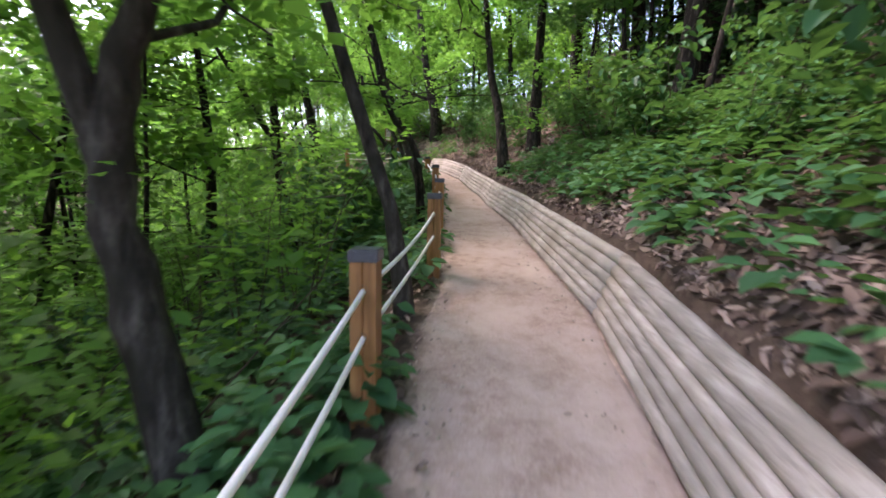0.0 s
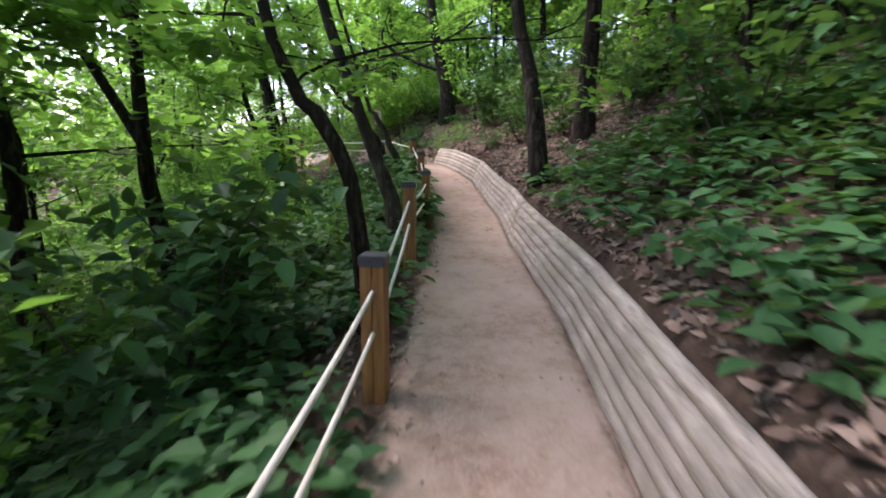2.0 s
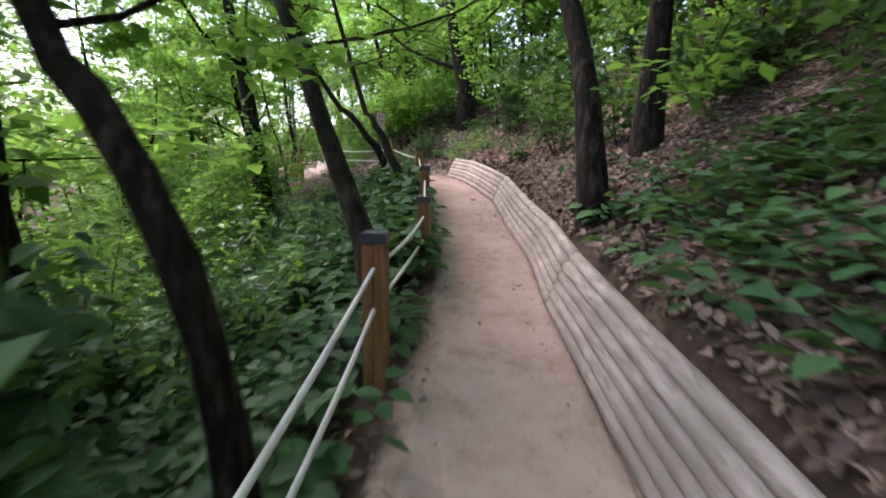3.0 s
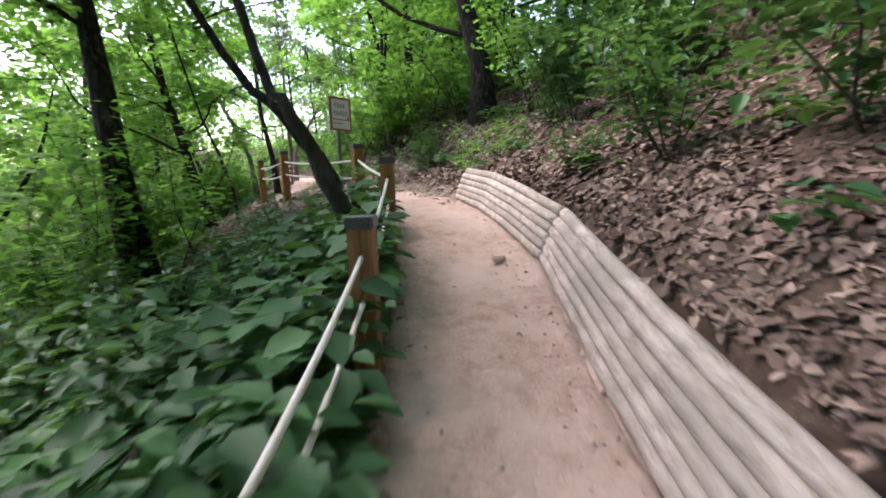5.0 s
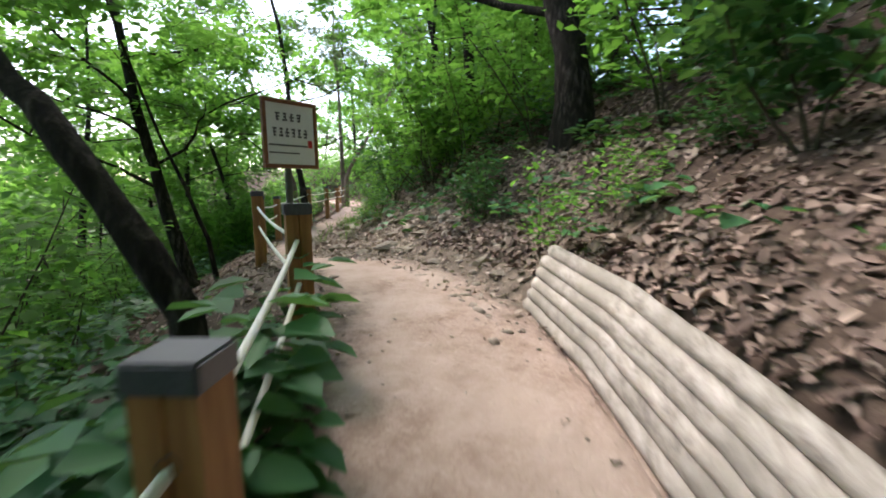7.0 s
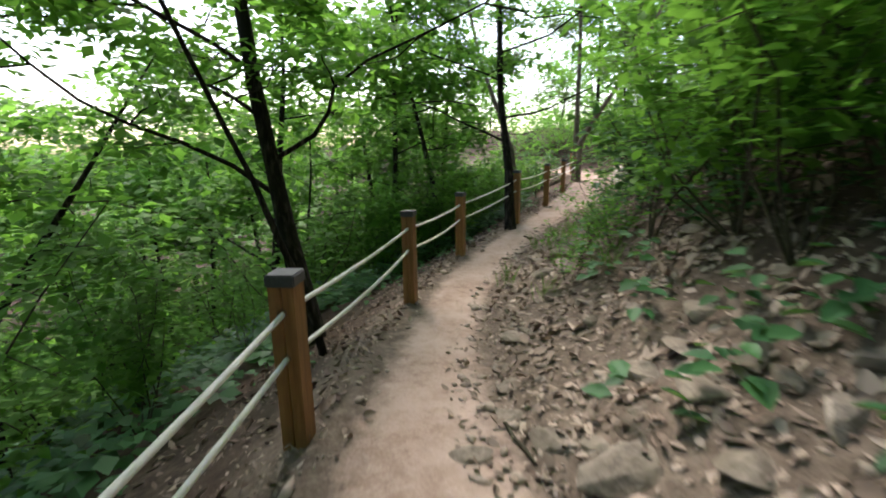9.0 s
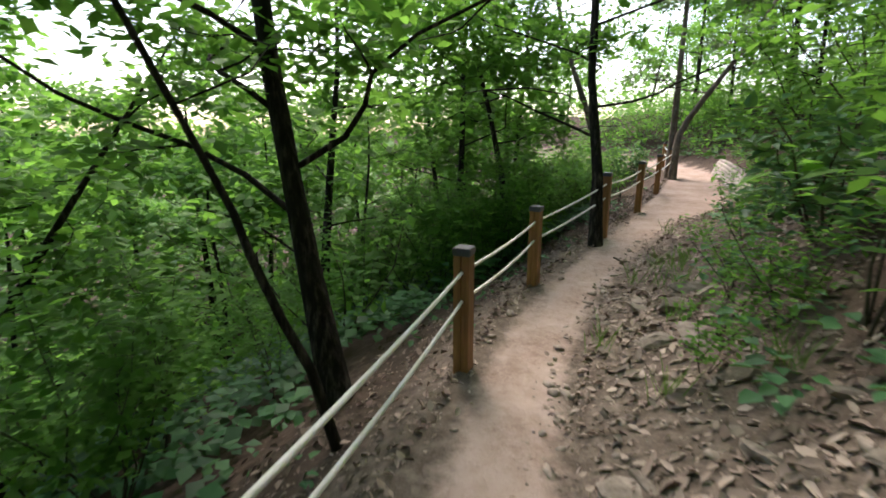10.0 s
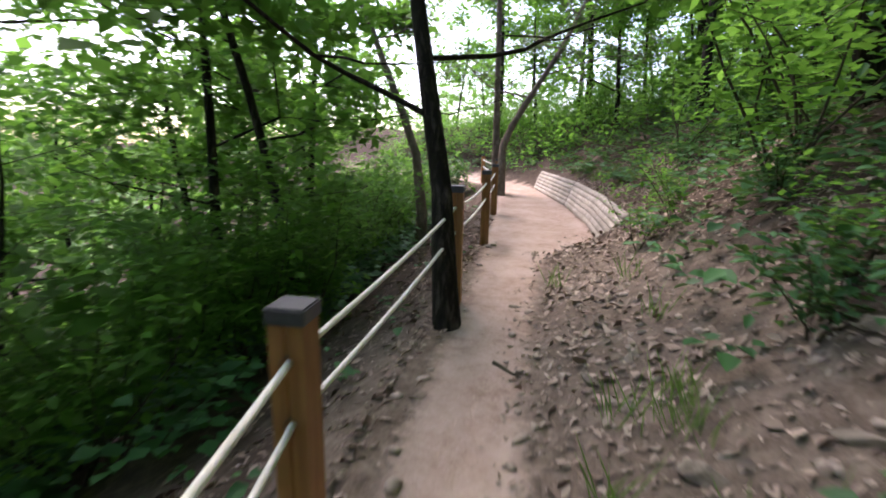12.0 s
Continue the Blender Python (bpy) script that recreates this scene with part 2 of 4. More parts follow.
# ---- the lie of the land ----
# the path's middle: x, y, z, half width downhill, half width uphill
LINE = [
    (-0.6, -9.0, -1.0, 0.5, 0.5), (0.1, -5.0, -0.55, 0.5, 0.5), (0.3, -2.0, -0.22, 0.5, 0.5), (0.36, 0.0, 0.0, 0.5, 0.51), (0.43, 2.0, 0.24, 0.55, 0.56), (0.53, 4.0, 0.46, 0.5, 0.56),
    (0.56, 6.0, 0.63, 0.52, 0.52), (0.51, 7.6, 0.8, 0.5, 0.45), (0.41, 9.4, 0.98, 0.45, 0.43), (0.1, 11.5, 1.25, 0.47, 0.46), (-0.2, 13.2, 1.53, 0.56, 0.56),
    (-0.6, 14.3, 1.76, 0.56, 0.52), (-1.25, 15.4, 1.88, 0.56, 0.55), (-2.2, 16.3, 1.92, 0.55, 0.6), (-3.3, 17.2, 1.8, 0.45, 0.42), (-4.5, 18.4, 1.64, 0.38, 0.35),
    (-5.7, 20.1, 1.6, 0.36, 0.36), (-6.6, 22.2, 1.67, 0.36, 0.36), (-7.6, 24.8, 1.74, 0.4, 0.42), (-8.6, 27.5, 1.84, 0.55, 0.6), (-10.3, 31.0, 1.96, 0.6, 0.6),
    (-11.7, 32.9, 2.0, 0.6, 0.6), (-13.8, 34.5, 2.0, 0.6, 0.6), (-17.0, 35.8, 2.0, 0.6, 0.6), (-22.0, 36.8, 2.0, 0.6, 0.6),
]


def spline(points, step=0.1):
    P = np.asarray(points, float)
    P = np.vstack([2 * P[0] - P[1], P, 2 * P[-1] - P[-2]])
    out = []
    for i in range(1, len(P) - 2):
        n = max(2, int(np.linalg.norm(P[i + 1, :2] - P[i, :2]) / step))
        u = (np.arange(n) / n)[:, None]
        a, b, c, d = P[i - 1:i + 3]
        out.append(0.5 * (2 * b + (c - a) * u + (2 * a - 5 * b + 4 * c - d) * u * u + (3 * b - a - 3 * c + d) * u ** 3))
    return np.vstack(out + [P[-2:-1]])


MID = spline(LINE)
TAN = np.gradient(MID[:, :2], axis=0)
TAN /= np.linalg.norm(TAN, axis=1)[:, None]
RIGHT = np.stack([TAN[:, 1], -TAN[:, 0]], 1)
SLEN = np.r_[0, np.cumsum(np.linalg.norm(np.diff(MID[:, :2], axis=0), axis=1))]


def station(y):
    """The length along the path's middle at which it passes y."""
    return float(np.interp(y, MID[:, 1], SLEN))


# the foot of the log walls, and their heights at both ends
WALL_LINE = [(0.0, -8.6), (0.6, -5.2), (0.82, -2.2), (0.9, 0.9), (1.13, 3.1), (1.1, 5.0), (1.08, 6.9), (0.86, 9.2), (0.82, 10.3), (0.64, 11.5), (0.42, 13.15), (0.1, 14.0), (-0.2, 14.72), (-0.58, 15.5)]
WALL_FAR = [(-6.55, 25.4), (-7.4, 27.4), (-8.4, 29.3), (-9.5, 31.0), (-10.4, 32.4)]
WALL_1 = (station(-8.6), station(15.05))
WALL_2 = (station(24.95), station(31.8))
WALL_H = (0.48, 0.4)
for line in (WALL_LINE, WALL_FAR):
    W = np.vstack([np.linspace(p, q, 40) for p, q in zip(line[:-1], line[1:])])
    for k in range(len(MID)):
        du = (W - MID[k, :2]) @ RIGHT[k]
        dv = np.abs((W - MID[k, :2]) @ TAN[k])
        n = int(np.argmin(dv + (np.abs(du) > 2) * 50))
        if dv[n] < 0.15 and 0 < du[n] < 1.5:
            MID[k, 4] = du[n]


def locate(x, y):
    """Index of the nearest point of the middle line, and the offset to its right."""
    x, y = np.atleast_1d(x).astype(float), np.atleast_1d(y).astype(float)
    idx = np.empty(len(x), int)
    for a in range(0, len(x), 20000):
        b = slice(a, a + 20000)
        idx[b] = ((x[b, None] - MID[None, :, 0]) ** 2 + (y[b, None] - MID[None, :, 1]) ** 2).argmin(1)
    dx, dy = x - MID[idx, 0], y - MID[idx, 1]
    side = np.sign(dx * RIGHT[idx, 0] + dy * RIGHT[idx, 1])
    return idx, side * np.hypot(dx, dy)


def waves(x, y, s, seed=0.0):
    return np.sin(x * s + 1.3 * np.sin(y * s * 0.7 + seed)) * np.cos(y * s * 0.9 + 1.7 * np.sin(x * s * 0.6 + seed * 2))


def smooth(a, b, v):
    t = np.clip((v - a) / (b - a), 0, 1)
    return t * t * (3 - 2 * t)


def land(x, y):
    """Height of the ground, without the path's own bed."""
    i, u = locate(x, y)
    x, y = np.atleast_1d(x).astype(float), np.atleast_1d(y).astype(float)
    z, le, ri, s = MID[i, 2].copy(), MID[i, 3], MID[i, 4], SLEN[i].copy()
    far = np.flatnonzero(np.abs(u) > 1.2)
    M4 = MID[::6]
    for a in range(0, len(far), 20000):
        b = far[a:a + 20000]
        d2 = (x[b, None] - M4[None, :, 0]) ** 2 + (y[b, None] - M4[None, :, 1]) ** 2
        w = ((u[b] ** 2 + 0.2)[:, None] / (d2 + 0.2)) ** 5
        w /= w.sum(1)[:, None]
        t = smooth(1.2, 2.5, np.abs(u[b]))
        z[b] = z[b] * (1 - t) + (w @ M4[:, 2]) * t
        s[b] = s[b] * (1 - t) + (w @ SLEN[::6]) * t
    d = np.maximum(0, -u - le)
    down = -0.05 * np.minimum(d, 0.12) - 0.52 * np.clip(d - 0.12, 0, 9) - 0.12 * np.clip(d - 9, 0, 25) + 0.06 * np.clip(d - 60, 0, 300)
    hard = SLEN[i]
    walled = smooth(0, 0.2, hard - WALL_1[0]) * smooth(0, 0.35, WALL_1[1] - hard) + smooth(0, 0.3, hard - WALL_2[0]) * smooth(0, 0.3, WALL_2[1] - hard)
    tall = np.interp(hard, (station(9), station(15)), (0.44, 0.35))
    e = np.maximum(0, u - ri)
    late = smooth(station(15.2), station(16.8), s)
    lift = walled * tall * (1 - 0.85 * smooth(0.6, 3.2, e))
    rise = lift * smooth(0.16, 0.25, e)
    k = np.maximum(0, e - 0.2 * walled)
    slope = 0.5 * np.clip(k, 0, 1) + 0.66 * np.clip(k - 1, 0, 2.8) + (0.55 * (1 - late) - 0.06 * late) * np.clip(k - 3.8, 0, 14) + (0.2 * (1 - late) + 0.0 * late) * np.clip(k - 17.8, 0, 200)
    up = rise + slope * (1 - 0.35 * late * (1 - smooth(0, 1.5, k)))
    rough = np.minimum(1, (d + np.maximum(0, e - 0.2)) / 0.6)
    z = z + down + up + rough * (0.05 * waves(x, y, 2.1) + 0.025 * waves(x, y, 5.3, 2.0)) + 0.35 * waves(x, y, 0.35, 1.0) * smooth(2, 8, d + e)
    return z - 0.035 * (1 - smooth(0.0, 0.12, d + e))


def ground_at(x, y):
    return float(land(x, y)[0])


# ---- ground and path ----
def axis_steps(lo, hi, fine, far_lo, far_hi):
    mid = list(np.arange(lo, hi, fine))
    a, step = [], fine
    v = lo
    while v > far_lo:
        step *= 1.25
        v -= step
        a.append(v)
    b, step, v = [], fine, mid[-1]
    while v < far_hi:
        step *= 1.25
        v += step
        b.append(v)
    return np.array(a[::-1] + mid + b)


def soil_fields(me):
    """Where a sheet of soil is trodden pale, and where it is stony, stored on its points."""
    co = np.empty(len(me.vertices) * 3, np.float32)
    me.vertices.foreach_get("co", co)
    x, y = co[0::3], co[1::3]
    i, u = locate(x, y)
    s, le, ri = SLEN[i], MID[i, 3], MID[i, 4]
    bare = smooth(WALL_1[1] - 0.9, WALL_1[1] + 0.5, s) * (1 - smooth(WALL_2[0] - 2.0, WALL_2[0] + 0.6, s))
    h = np.minimum(le, ri)
    kept = np.where(u < 0, 1 - smooth(le - 0.14, le + 0.16, -u), 1 - smooth(ri - 0.1, ri + 0.2, u))
    worn = 1 - smooth(0.3 * h, 1.25 * h, np.abs(u - 0.03))
    stony = bare * (1 - smooth(1.0, 2.4, u)) * smooth(-1.2, -0.5, u)
    me.attributes.new("trodden", "FLOAT", "POINT").data.foreach_set("value", (kept * (1 - bare) + worn * bare).astype(np.float32))
    me.attributes.new("stony", "FLOAT", "POINT").data.foreach_set("value", stony.astype(np.float32))
    return me


gx = axis_steps(-15, 5, 0.13, -220, 160)
gy = axis_steps(-3, 32, 0.13, -160, 240)
GX, GY = np.meshgrid(gx, gy)
GZ = land(GX.ravel(), GY.ravel())
nx, ny = len(gx), len(gy)
gi = (np.arange(ny - 1)[:, None] * nx + np.arange(nx - 1)[None]).ravel()
ground = mesh_part("ground", soil_fields(raw("ground", np.stack([GX.ravel(), GY.ravel(), GZ], 1), np.stack([gi, gi + 1, gi + nx + 1, gi + nx], 1))), M_SOIL, smooth=True)
tagged(ground, "brown forest soil of a wooded hillside under leaf litter", "ground", kind="structure")

rng = np.random.default_rng(5)
cross = np.linspace(-1, 1, 25)
pv = []
for k in range(0, len(MID), 1):
    x, y, z, le, ri = MID[k]
    bare = float(SLEN[k] > WALL_1[1] and SLEN[k] < WALL_2[0])
    w_le = le + 0.1 + 0.06 * bare + 0.025 * math.sin(k * 0.19) + 0.02 * math.sin(k * 0.43 + 1)
    w_ri = ri + 0.06 + bare * (0.12 + 0.05 * math.sin(k * 0.23) + 0.04 * math.sin(k * 0.51))
    u = np.where(cross < 0, cross * w_le, cross * w_ri)
    px, py = x + RIGHT[k, 0] * u, y + RIGHT[k, 1] * u
    edge = np.abs(cross)
    pz = z + 0.012 * waves(px, py, 3.1) + 0.007 * waves(px, py, 9.0, 1.0) - 0.022 * (1 - (2 * edge - 1) ** 2) * 0.3 - 0.09 * smooth(0.86, 1.0, edge)
    pv.append(np.stack([px, py, pz], 1))
pv = np.array(pv)
m, c = pv.shape[:2]
pi = (np.arange(m - 1)[:, None] * c + np.arange(c - 1)[None]).ravel()
path_mesh = raw("path", pv.reshape(-1, 3), np.stack([pi, pi + 1, pi + c + 1, pi + c], 1))
path = mesh_part("path", soil_fields(path_mesh), M_SOIL, smooth=True)
tagged(path, "narrow footpath of pale trodden sandy soil", "path", kind="structure")


# ---- rope fence ----
POST_W = 0.115


def fence_post(x, y, top, turn, label="square brown wooden fence post with a dark grey cap"):
    foot = ground_at(x, y) - 0.25
    ob = new("fence_post")
    ob.matrix_world = pose(x, y, foot, rz=turn)
    h = top - foot
    bm = bmesh.new()
    a, g = POST_W / 2, 0.006
    ring = [(-a, -a), (-g, -a), (0, -a + 0.008), (g, -a), (a, -a), (a, a), (g, a), (0, a - 0.008), (-g, a), (-a, a)]
    lo = [bm.verts.new((px, py, 0)) for px, py in ring]
    hi = [bm.verts.new((px, py, h)) for px, py in ring]
    for i in range(len(ring)):
        j = (i + 1) % len(ring)
        bm.faces.new((lo[i], lo[j], hi[j], hi[i]))
    bm.faces.new(hi)
    part("shaft", bm, M_POST, ob)
    bm = bmesh.new()
    bmesh.ops.create_cube(bm, size=1)
    bmesh.ops.scale(bm, vec=(POST_W + 0.016, POST_W + 0.016, 0.055), verts=bm.verts)
    bmesh.ops.translate(bm, vec=(0, 0, h + 0.0155), verts=bm.verts)
    bmesh.ops.bevel(bm, geom=bm.edges[:], offset=0.006, segments=2, affect="EDGES")
    part("cap", bm, M_CAP, ob, "dark grey flat cap")
    for z in (h - 0.13, h - 0.34):
        v, f = tube([(0, -a - 0.004, z), (0, a + 0.004, z)], [0.02, 0.02], 10)
        mesh_part("rope_hole", raw("rope_hole", v, f), M_INK, ob)
    return tagged(ob, label, "fence post", "posts of the rope fence")


POSTS = [(-0.5, -2.6, 0.45), (-0.42, -0.4, 0.7), (-0.29, 1.88, 0.94), (-0.05, 4.01, 1.16), (-0.04, 6.0, 1.33), (-0.15, 8.02, 1.61), (-0.19, 9.85, 1.69), (-0.45, 11.55, 1.98),
         (-0.82, 13.25, 2.3), (-1.56, 14.58, 2.5), (-3.64, 16.72, 2.57), (-5.22, 18.62, 2.5), (-6.34, 20.42, 2.475), (-7.19, 22.75, 2.67), (-8.14, 25.06, 2.71), (-9.15, 27.3, 2.74), (-10.6, 30.3, 2.8), (-12.6, 33.2, 2.9)]
for k, (x, y, top) in enumerate(POSTS):
    x0, y0, _ = POSTS[max(0, k - 1)]
    x1, y1, _ = POSTS[min(len(POSTS) - 1, k + 1)]
    fence_post(x, y, top, math.degrees(math.atan2(y1 - y0, x1 - x0)) - 90 + rng.uniform(-4, 4))
for k in range(len(POSTS) - 1):
    a, b = Vector(POSTS[k]), Vector(POSTS[k + 1])
    for drop in (0.13, 0.34):
        n = 14
        sag = rng.uniform(0.015, 0.05)
        pts = [a.lerp(b, i / n) + Vector((0, 0, -drop - sag * 4 * (i / n) * (1 - i / n))) for i in range(n + 1)]
        v, f = tube(pts, [0.0125] * (n + 1), 8)
        rope = mesh_part("rope", raw("rope", v, f), M_ROPE, smooth=True)
        tagged(rope, "white twisted rope strung between the fence posts", "rope", "ropes of the fence")


# ---- log retaining walls ----
def log_wall(points, bends, rows, heights, batter, label):
    """Stacked round logs along a bent line; each stretch between two bends is a row of logs."""
    wall = new("retaining_wall")
    P = [Vector(p) for p in points]
    wall.location = P[0]
    dirs = [(P[k + 1] - P[k]).normalized() for k in range(len(P) - 1)]
    backs = []
    for k in range(len(P)):
        d = (dirs[max(0, k - 1)] + dirs[min(len(dirs) - 1, k)]).normalized()
        backs.append(Vector((d.y, -d.x, 0)).normalized())
    for lo, hi in zip(bends[:-1], bends[1:]):
        for r in range(rows):
            q, rr = [], []
            n = 8
            for k in range(lo, hi):
                for i in range(n + (k == hi - 1)):
                    t = i / n
                    size = (heights[0] + (heights[1] - heights[0]) * (k + t) / (len(P) - 1)) / rows
                    back = backs[k].lerp(backs[k + 1], t)
                    q.append(P[k].lerp(P[k + 1], t) + back * (0.045 + batter * r + (0.025 if r == rows - 1 else 0.0) + rng.uniform(-0.003, 0.003)) + Vector((0, 0, size * (r + 0.5) - 0.02 + rng.uniform(-0.003, 0.003))))
                    rr.append(size * 0.66 * rng.uniform(0.98, 1.02))
            q = [q[0] + dirs[lo] * 0.004] + q + [q[-1] - dirs[hi - 1] * 0.004]
            rr = [0.004] + rr + [0.004]
            v, f = tube([p - P[0] for p in q], rr, 14)
            mesh_part("log", raw("log", v, f), M_LOG, wall, smooth=True)
    return tagged(wall, label, "retaining wall")


def on_path(x, y, dz=0.0):
    i, u = locate(x, y)
    return (x, y, float(MID[i[0], 2]) + dz)


log_wall([on_path(x, y) for x, y in WALL_LINE], (0, 2, 4, 7, 10, 13), 6, WALL_H, 0.026, "low retaining wall of stacked weathered pale logs beside the path")
log_wall([on_path(x, y) for x, y in WALL_FAR], (0, 2, 4), 6, (0.52, 0.52), 0.03, "second low wall of stacked pale logs further up the path")


# ---- trees ----
def bent_line(rng, a, b, n, bend):
    a, b = np.asarray(a, float), np.asarray(b, float)
    t = np.linspace(0, 1, n)[:, None]
    off = rng.standard_normal((3, 3)) * bend * np.linalg.norm(b - a)
    off[:, 2] *= 0.3
    p = a + (b - a) * t
    for k in range(3):
        p = p + off[k] * np.sin(math.pi * t * (k + 1)) / (k + 1)
    return p


def crown_leaves(rng, spots, per, spread, size, flat=0.55):
    S = np.repeat(np.asarray(spots), (per * rng.choice((0.35, 0.8, 1.2, 1.7), len(spots))).astype(int), axis=0)
    n = len(S)
    off = rng.standard_normal((n, 3)) * spread
    off *= rng.choice((0.55, 1.0), n)[:, None]
    off[:, 2] *= flat
    ax = rand_dirs(rng, n)
    ax[:, 2] = ax[:, 2] * 0.35 - 0.15
    up = rand_dirs(rng, n) * 0.55 + np.array([0, 0, 1.0])
    L = size * rng.uniform(0.65, 1.35, n)
    return simple_leaves(S + off, ax, up, L, L * rng.uniform(0.5, 0.7, n))


def tree(seed, base, via, r0, height=8.0, limbs=8, first=0.42, reach=2.2, per=75, size=0.13, bark=None, leaf=None, bend=0.02, label="", fork=None, spread=0.27, twigs=4, lower=0):
    """A tree that stands at base, its trunk running through the points via and on to its height, with limbs, twigs and a loose leafy crown.
    fork: a second stem, from the height at which it leaves the trunk through a point. Places in the world."""
    rng = np.random.default_rng(seed)
    bark, leaf = bark or M_BARK, leaf or M_LEAF
    ob = new("tree")
    ob.location = base
    base = np.asarray(base, float)
    pts = [np.array([0, 0, -0.3])] + [np.asarray(p, float) - base for p in via]
    d = pts[-1] - pts[-2]
    d = d / np.linalg.norm(d) * 0.6 + np.array([0, 0, 0.4])
    ln = max(0.5, height - pts[-1][2]) / d[2]
    pts += [pts[-1] + d * ln * 0.5 + rng.standard_normal(3) * bend * ln, pts[-1] + d * ln + rng.standard_normal(3) * bend * 2 * ln]
    line = spline(pts, 0.35)
    n = len(line)
    wig = rng.standard_normal((n, 3)) * 0.012
    wig[:2] = 0
    line = line + wig
    u_of = np.linspace(0, 1, n)
    rad = r0 * (1 - 0.8 * u_of ** 1.1)
    rad[:2] *= (1.4, 1.15)
    v, f = tube(line, rad, 12, 0.07, rng)
    mesh_part("trunk", raw("trunk", v, f), bark, ob, smooth=True)
    spots = []
    az = rng.uniform(0, 6.28)
    for k in range(limbs):
        u = first + (1 - first) * (k + 0.3) / limbs
        s = np.array([np.interp(u, u_of, line[:, c]) for c in range(3)])
        az += 2.4 + rng.uniform(-0.4, 0.4)
        ln = reach * (1.1 - 0.55 * (u - first) / (1 - first)) * rng.uniform(0.75, 1.25)
        e = s + np.array([math.cos(az), math.sin(az), rng.uniform(0.15, 0.75)]) * ln
        if fork and k == 0:
            u = float(np.interp(fork[0] - base[2], line[:, 2], u_of))
            s = np.array([np.interp(u, u_of, line[:, c]) for c in range(3)])
            e = s + (np.asarray(fork[1], float) - base - s) * fork[2]
            ln = 2.0
        lb = bent_line(rng, s, e, 8, 0.03 if fork and k == 0 else 0.13)
        rl = np.interp(u, u_of, rad) * (0.85 if fork and k == 0 else 0.34)
        pieces = [tube(lb, rl * (1 - 0.8 * np.linspace(0, 1, 8)), 7) if twigs > 3 else tube(lb[::2], rl * (1 - 0.8 * np.linspace(0, 1, 4)), 5)]
        for q in range(twigs):
            i = 2 + (q * 6) // twigs
            d = rng.standard_normal(3) * (1, 1, 0.45)
            te = lb[min(i, 7)] + d / np.linalg.norm(d) * ln * rng.uniform(0.25, 0.5)
            tw = bent_line(rng, lb[min(i, 7)], te, 5, 0.1)
            thick = 0.012 * np.linspace(1, 0.3, 5) * min(1.5, r0 / 0.1)
            pieces.append(tube(tw, thick, 4) if twigs > 3 else tube(tw[::2], thick[::2], 3))
            spots += [tw[2], tw[4]]
        spots += [lb[5], lb[7]]
        v, f = join_geo(pieces)
        mesh_part("limb", raw("limb", v, f), bark, ob, smooth=True)
    if per:
        spots = np.array(spots)
        i, u = locate(spots[:, 0] + base[0], spots[:, 1] + base[1])
        spots = spots[(np.abs(u) > 1.2) | (spots[:, 2] + base[2] > MID[i, 2] + 2.9)]
        v, f = crown_leaves(rng, spots, per, spread, size)
        mesh_part("crown", raw("crown", v, f), leaf, ob, "green leafy crown with gaps")
    return tagged(ob, label or "broadleaf tree with dark bark and green leaves", "tree")


def foot(x, y, dz=0.0):
    return (x, y, ground_at(x, y) + dz)


# trees that stand close to the path
tree(1, foot(-1.05, 1.85), [(-1.17, 1.85, 0.24), (-1.27, 1.85, 0.66), (-1.33, 1.86, 1.06), (-1.37, 1.86, 1.5), (-1.28, 1.87, 1.75), (-1.17, 1.88, 2.02), (-1.08, 1.9, 2.5)], 0.125, first=0.5, bark=M_GREYBARK, fork=(1.27, (-1.6, 1.86, 1.96), 4.0), label="forked dark-barked tree on the downhill side of the path")
tree(2, foot(-0.21, 3.12), [(-0.33, 3.1, 1.1), (-0.83, 3.25, 2.55)], 0.065, 7.5, bark=M_GREYBARK, label="slender dark tree leaning downhill beside the rope fence")
tree(3, foot(-0.35, 7.08), [(-0.36, 7.05, 1.13), (-0.42, 6.95, 1.7), (-0.63, 6.95, 2.12), (-0.93, 7.05, 2.6)], 0.07, 7.5, first=0.5, label="dark tree leaning downhill below the rope fence")
tree(4, foot(-2.9, 8.9), [(-3.25, 8.77, 1.64), (-3.41, 9.08, 3.36)], 0.1, fork=(2.0, (-4.3, 9.0, 3.6), 2.0), label="forked dark tree on the slope below the path")
tree(5, foot(-0.45, 9.0), [(-0.5, 9.05, 1.43), (-1.24, 9.3, 3.38)], 0.1, 8.5, label="tree with grey-brown bark leaning away from the path", bark=M_GREYBARK)
tree(6, foot(1.3, 9.72), [(1.2, 9.88, 2.6), (1.0, 10.3, 3.65)], 0.125, 9, first=0.55, label="upright dark-barked tree standing above the log wall")
tree(7, foot(2.2, 11.5), [(2.25, 11.6, 4.0)], 0.16, 10, first=0.5, label="thick dark tree on the uphill slope")
tree(8, foot(-3.62, 13.7), [(-3.95, 13.75, 2.4), (-4.3, 14.05, 4.0)], 0.16, 9, first=0.45, label="thick dark tree on the slope below the path")
tree(9, foot(-1.5, 13.94), [(-1.6, 13.92, 2.14), (-1.88, 13.9, 2.56), (-2.2, 13.9, 2.94), (-2.65, 13.9, 3.46)], 0.07, 7.5, first=0.55, per=45, label="dark tree leaning over the slope near the sign")
tree(20, foot(-0.9, 12.95), [(-1.02, 12.93, 1.78), (-1.23, 12.92, 2.22), (-1.38, 12.9, 2.54), (-1.52, 12.9, 2.8), (-1.72, 12.9, 3.2)], 0.08, 8.0, first=0.72, per=42, bark=M_GREYBARK, label="leaning tree with grey-brown bark close to the rope fence")
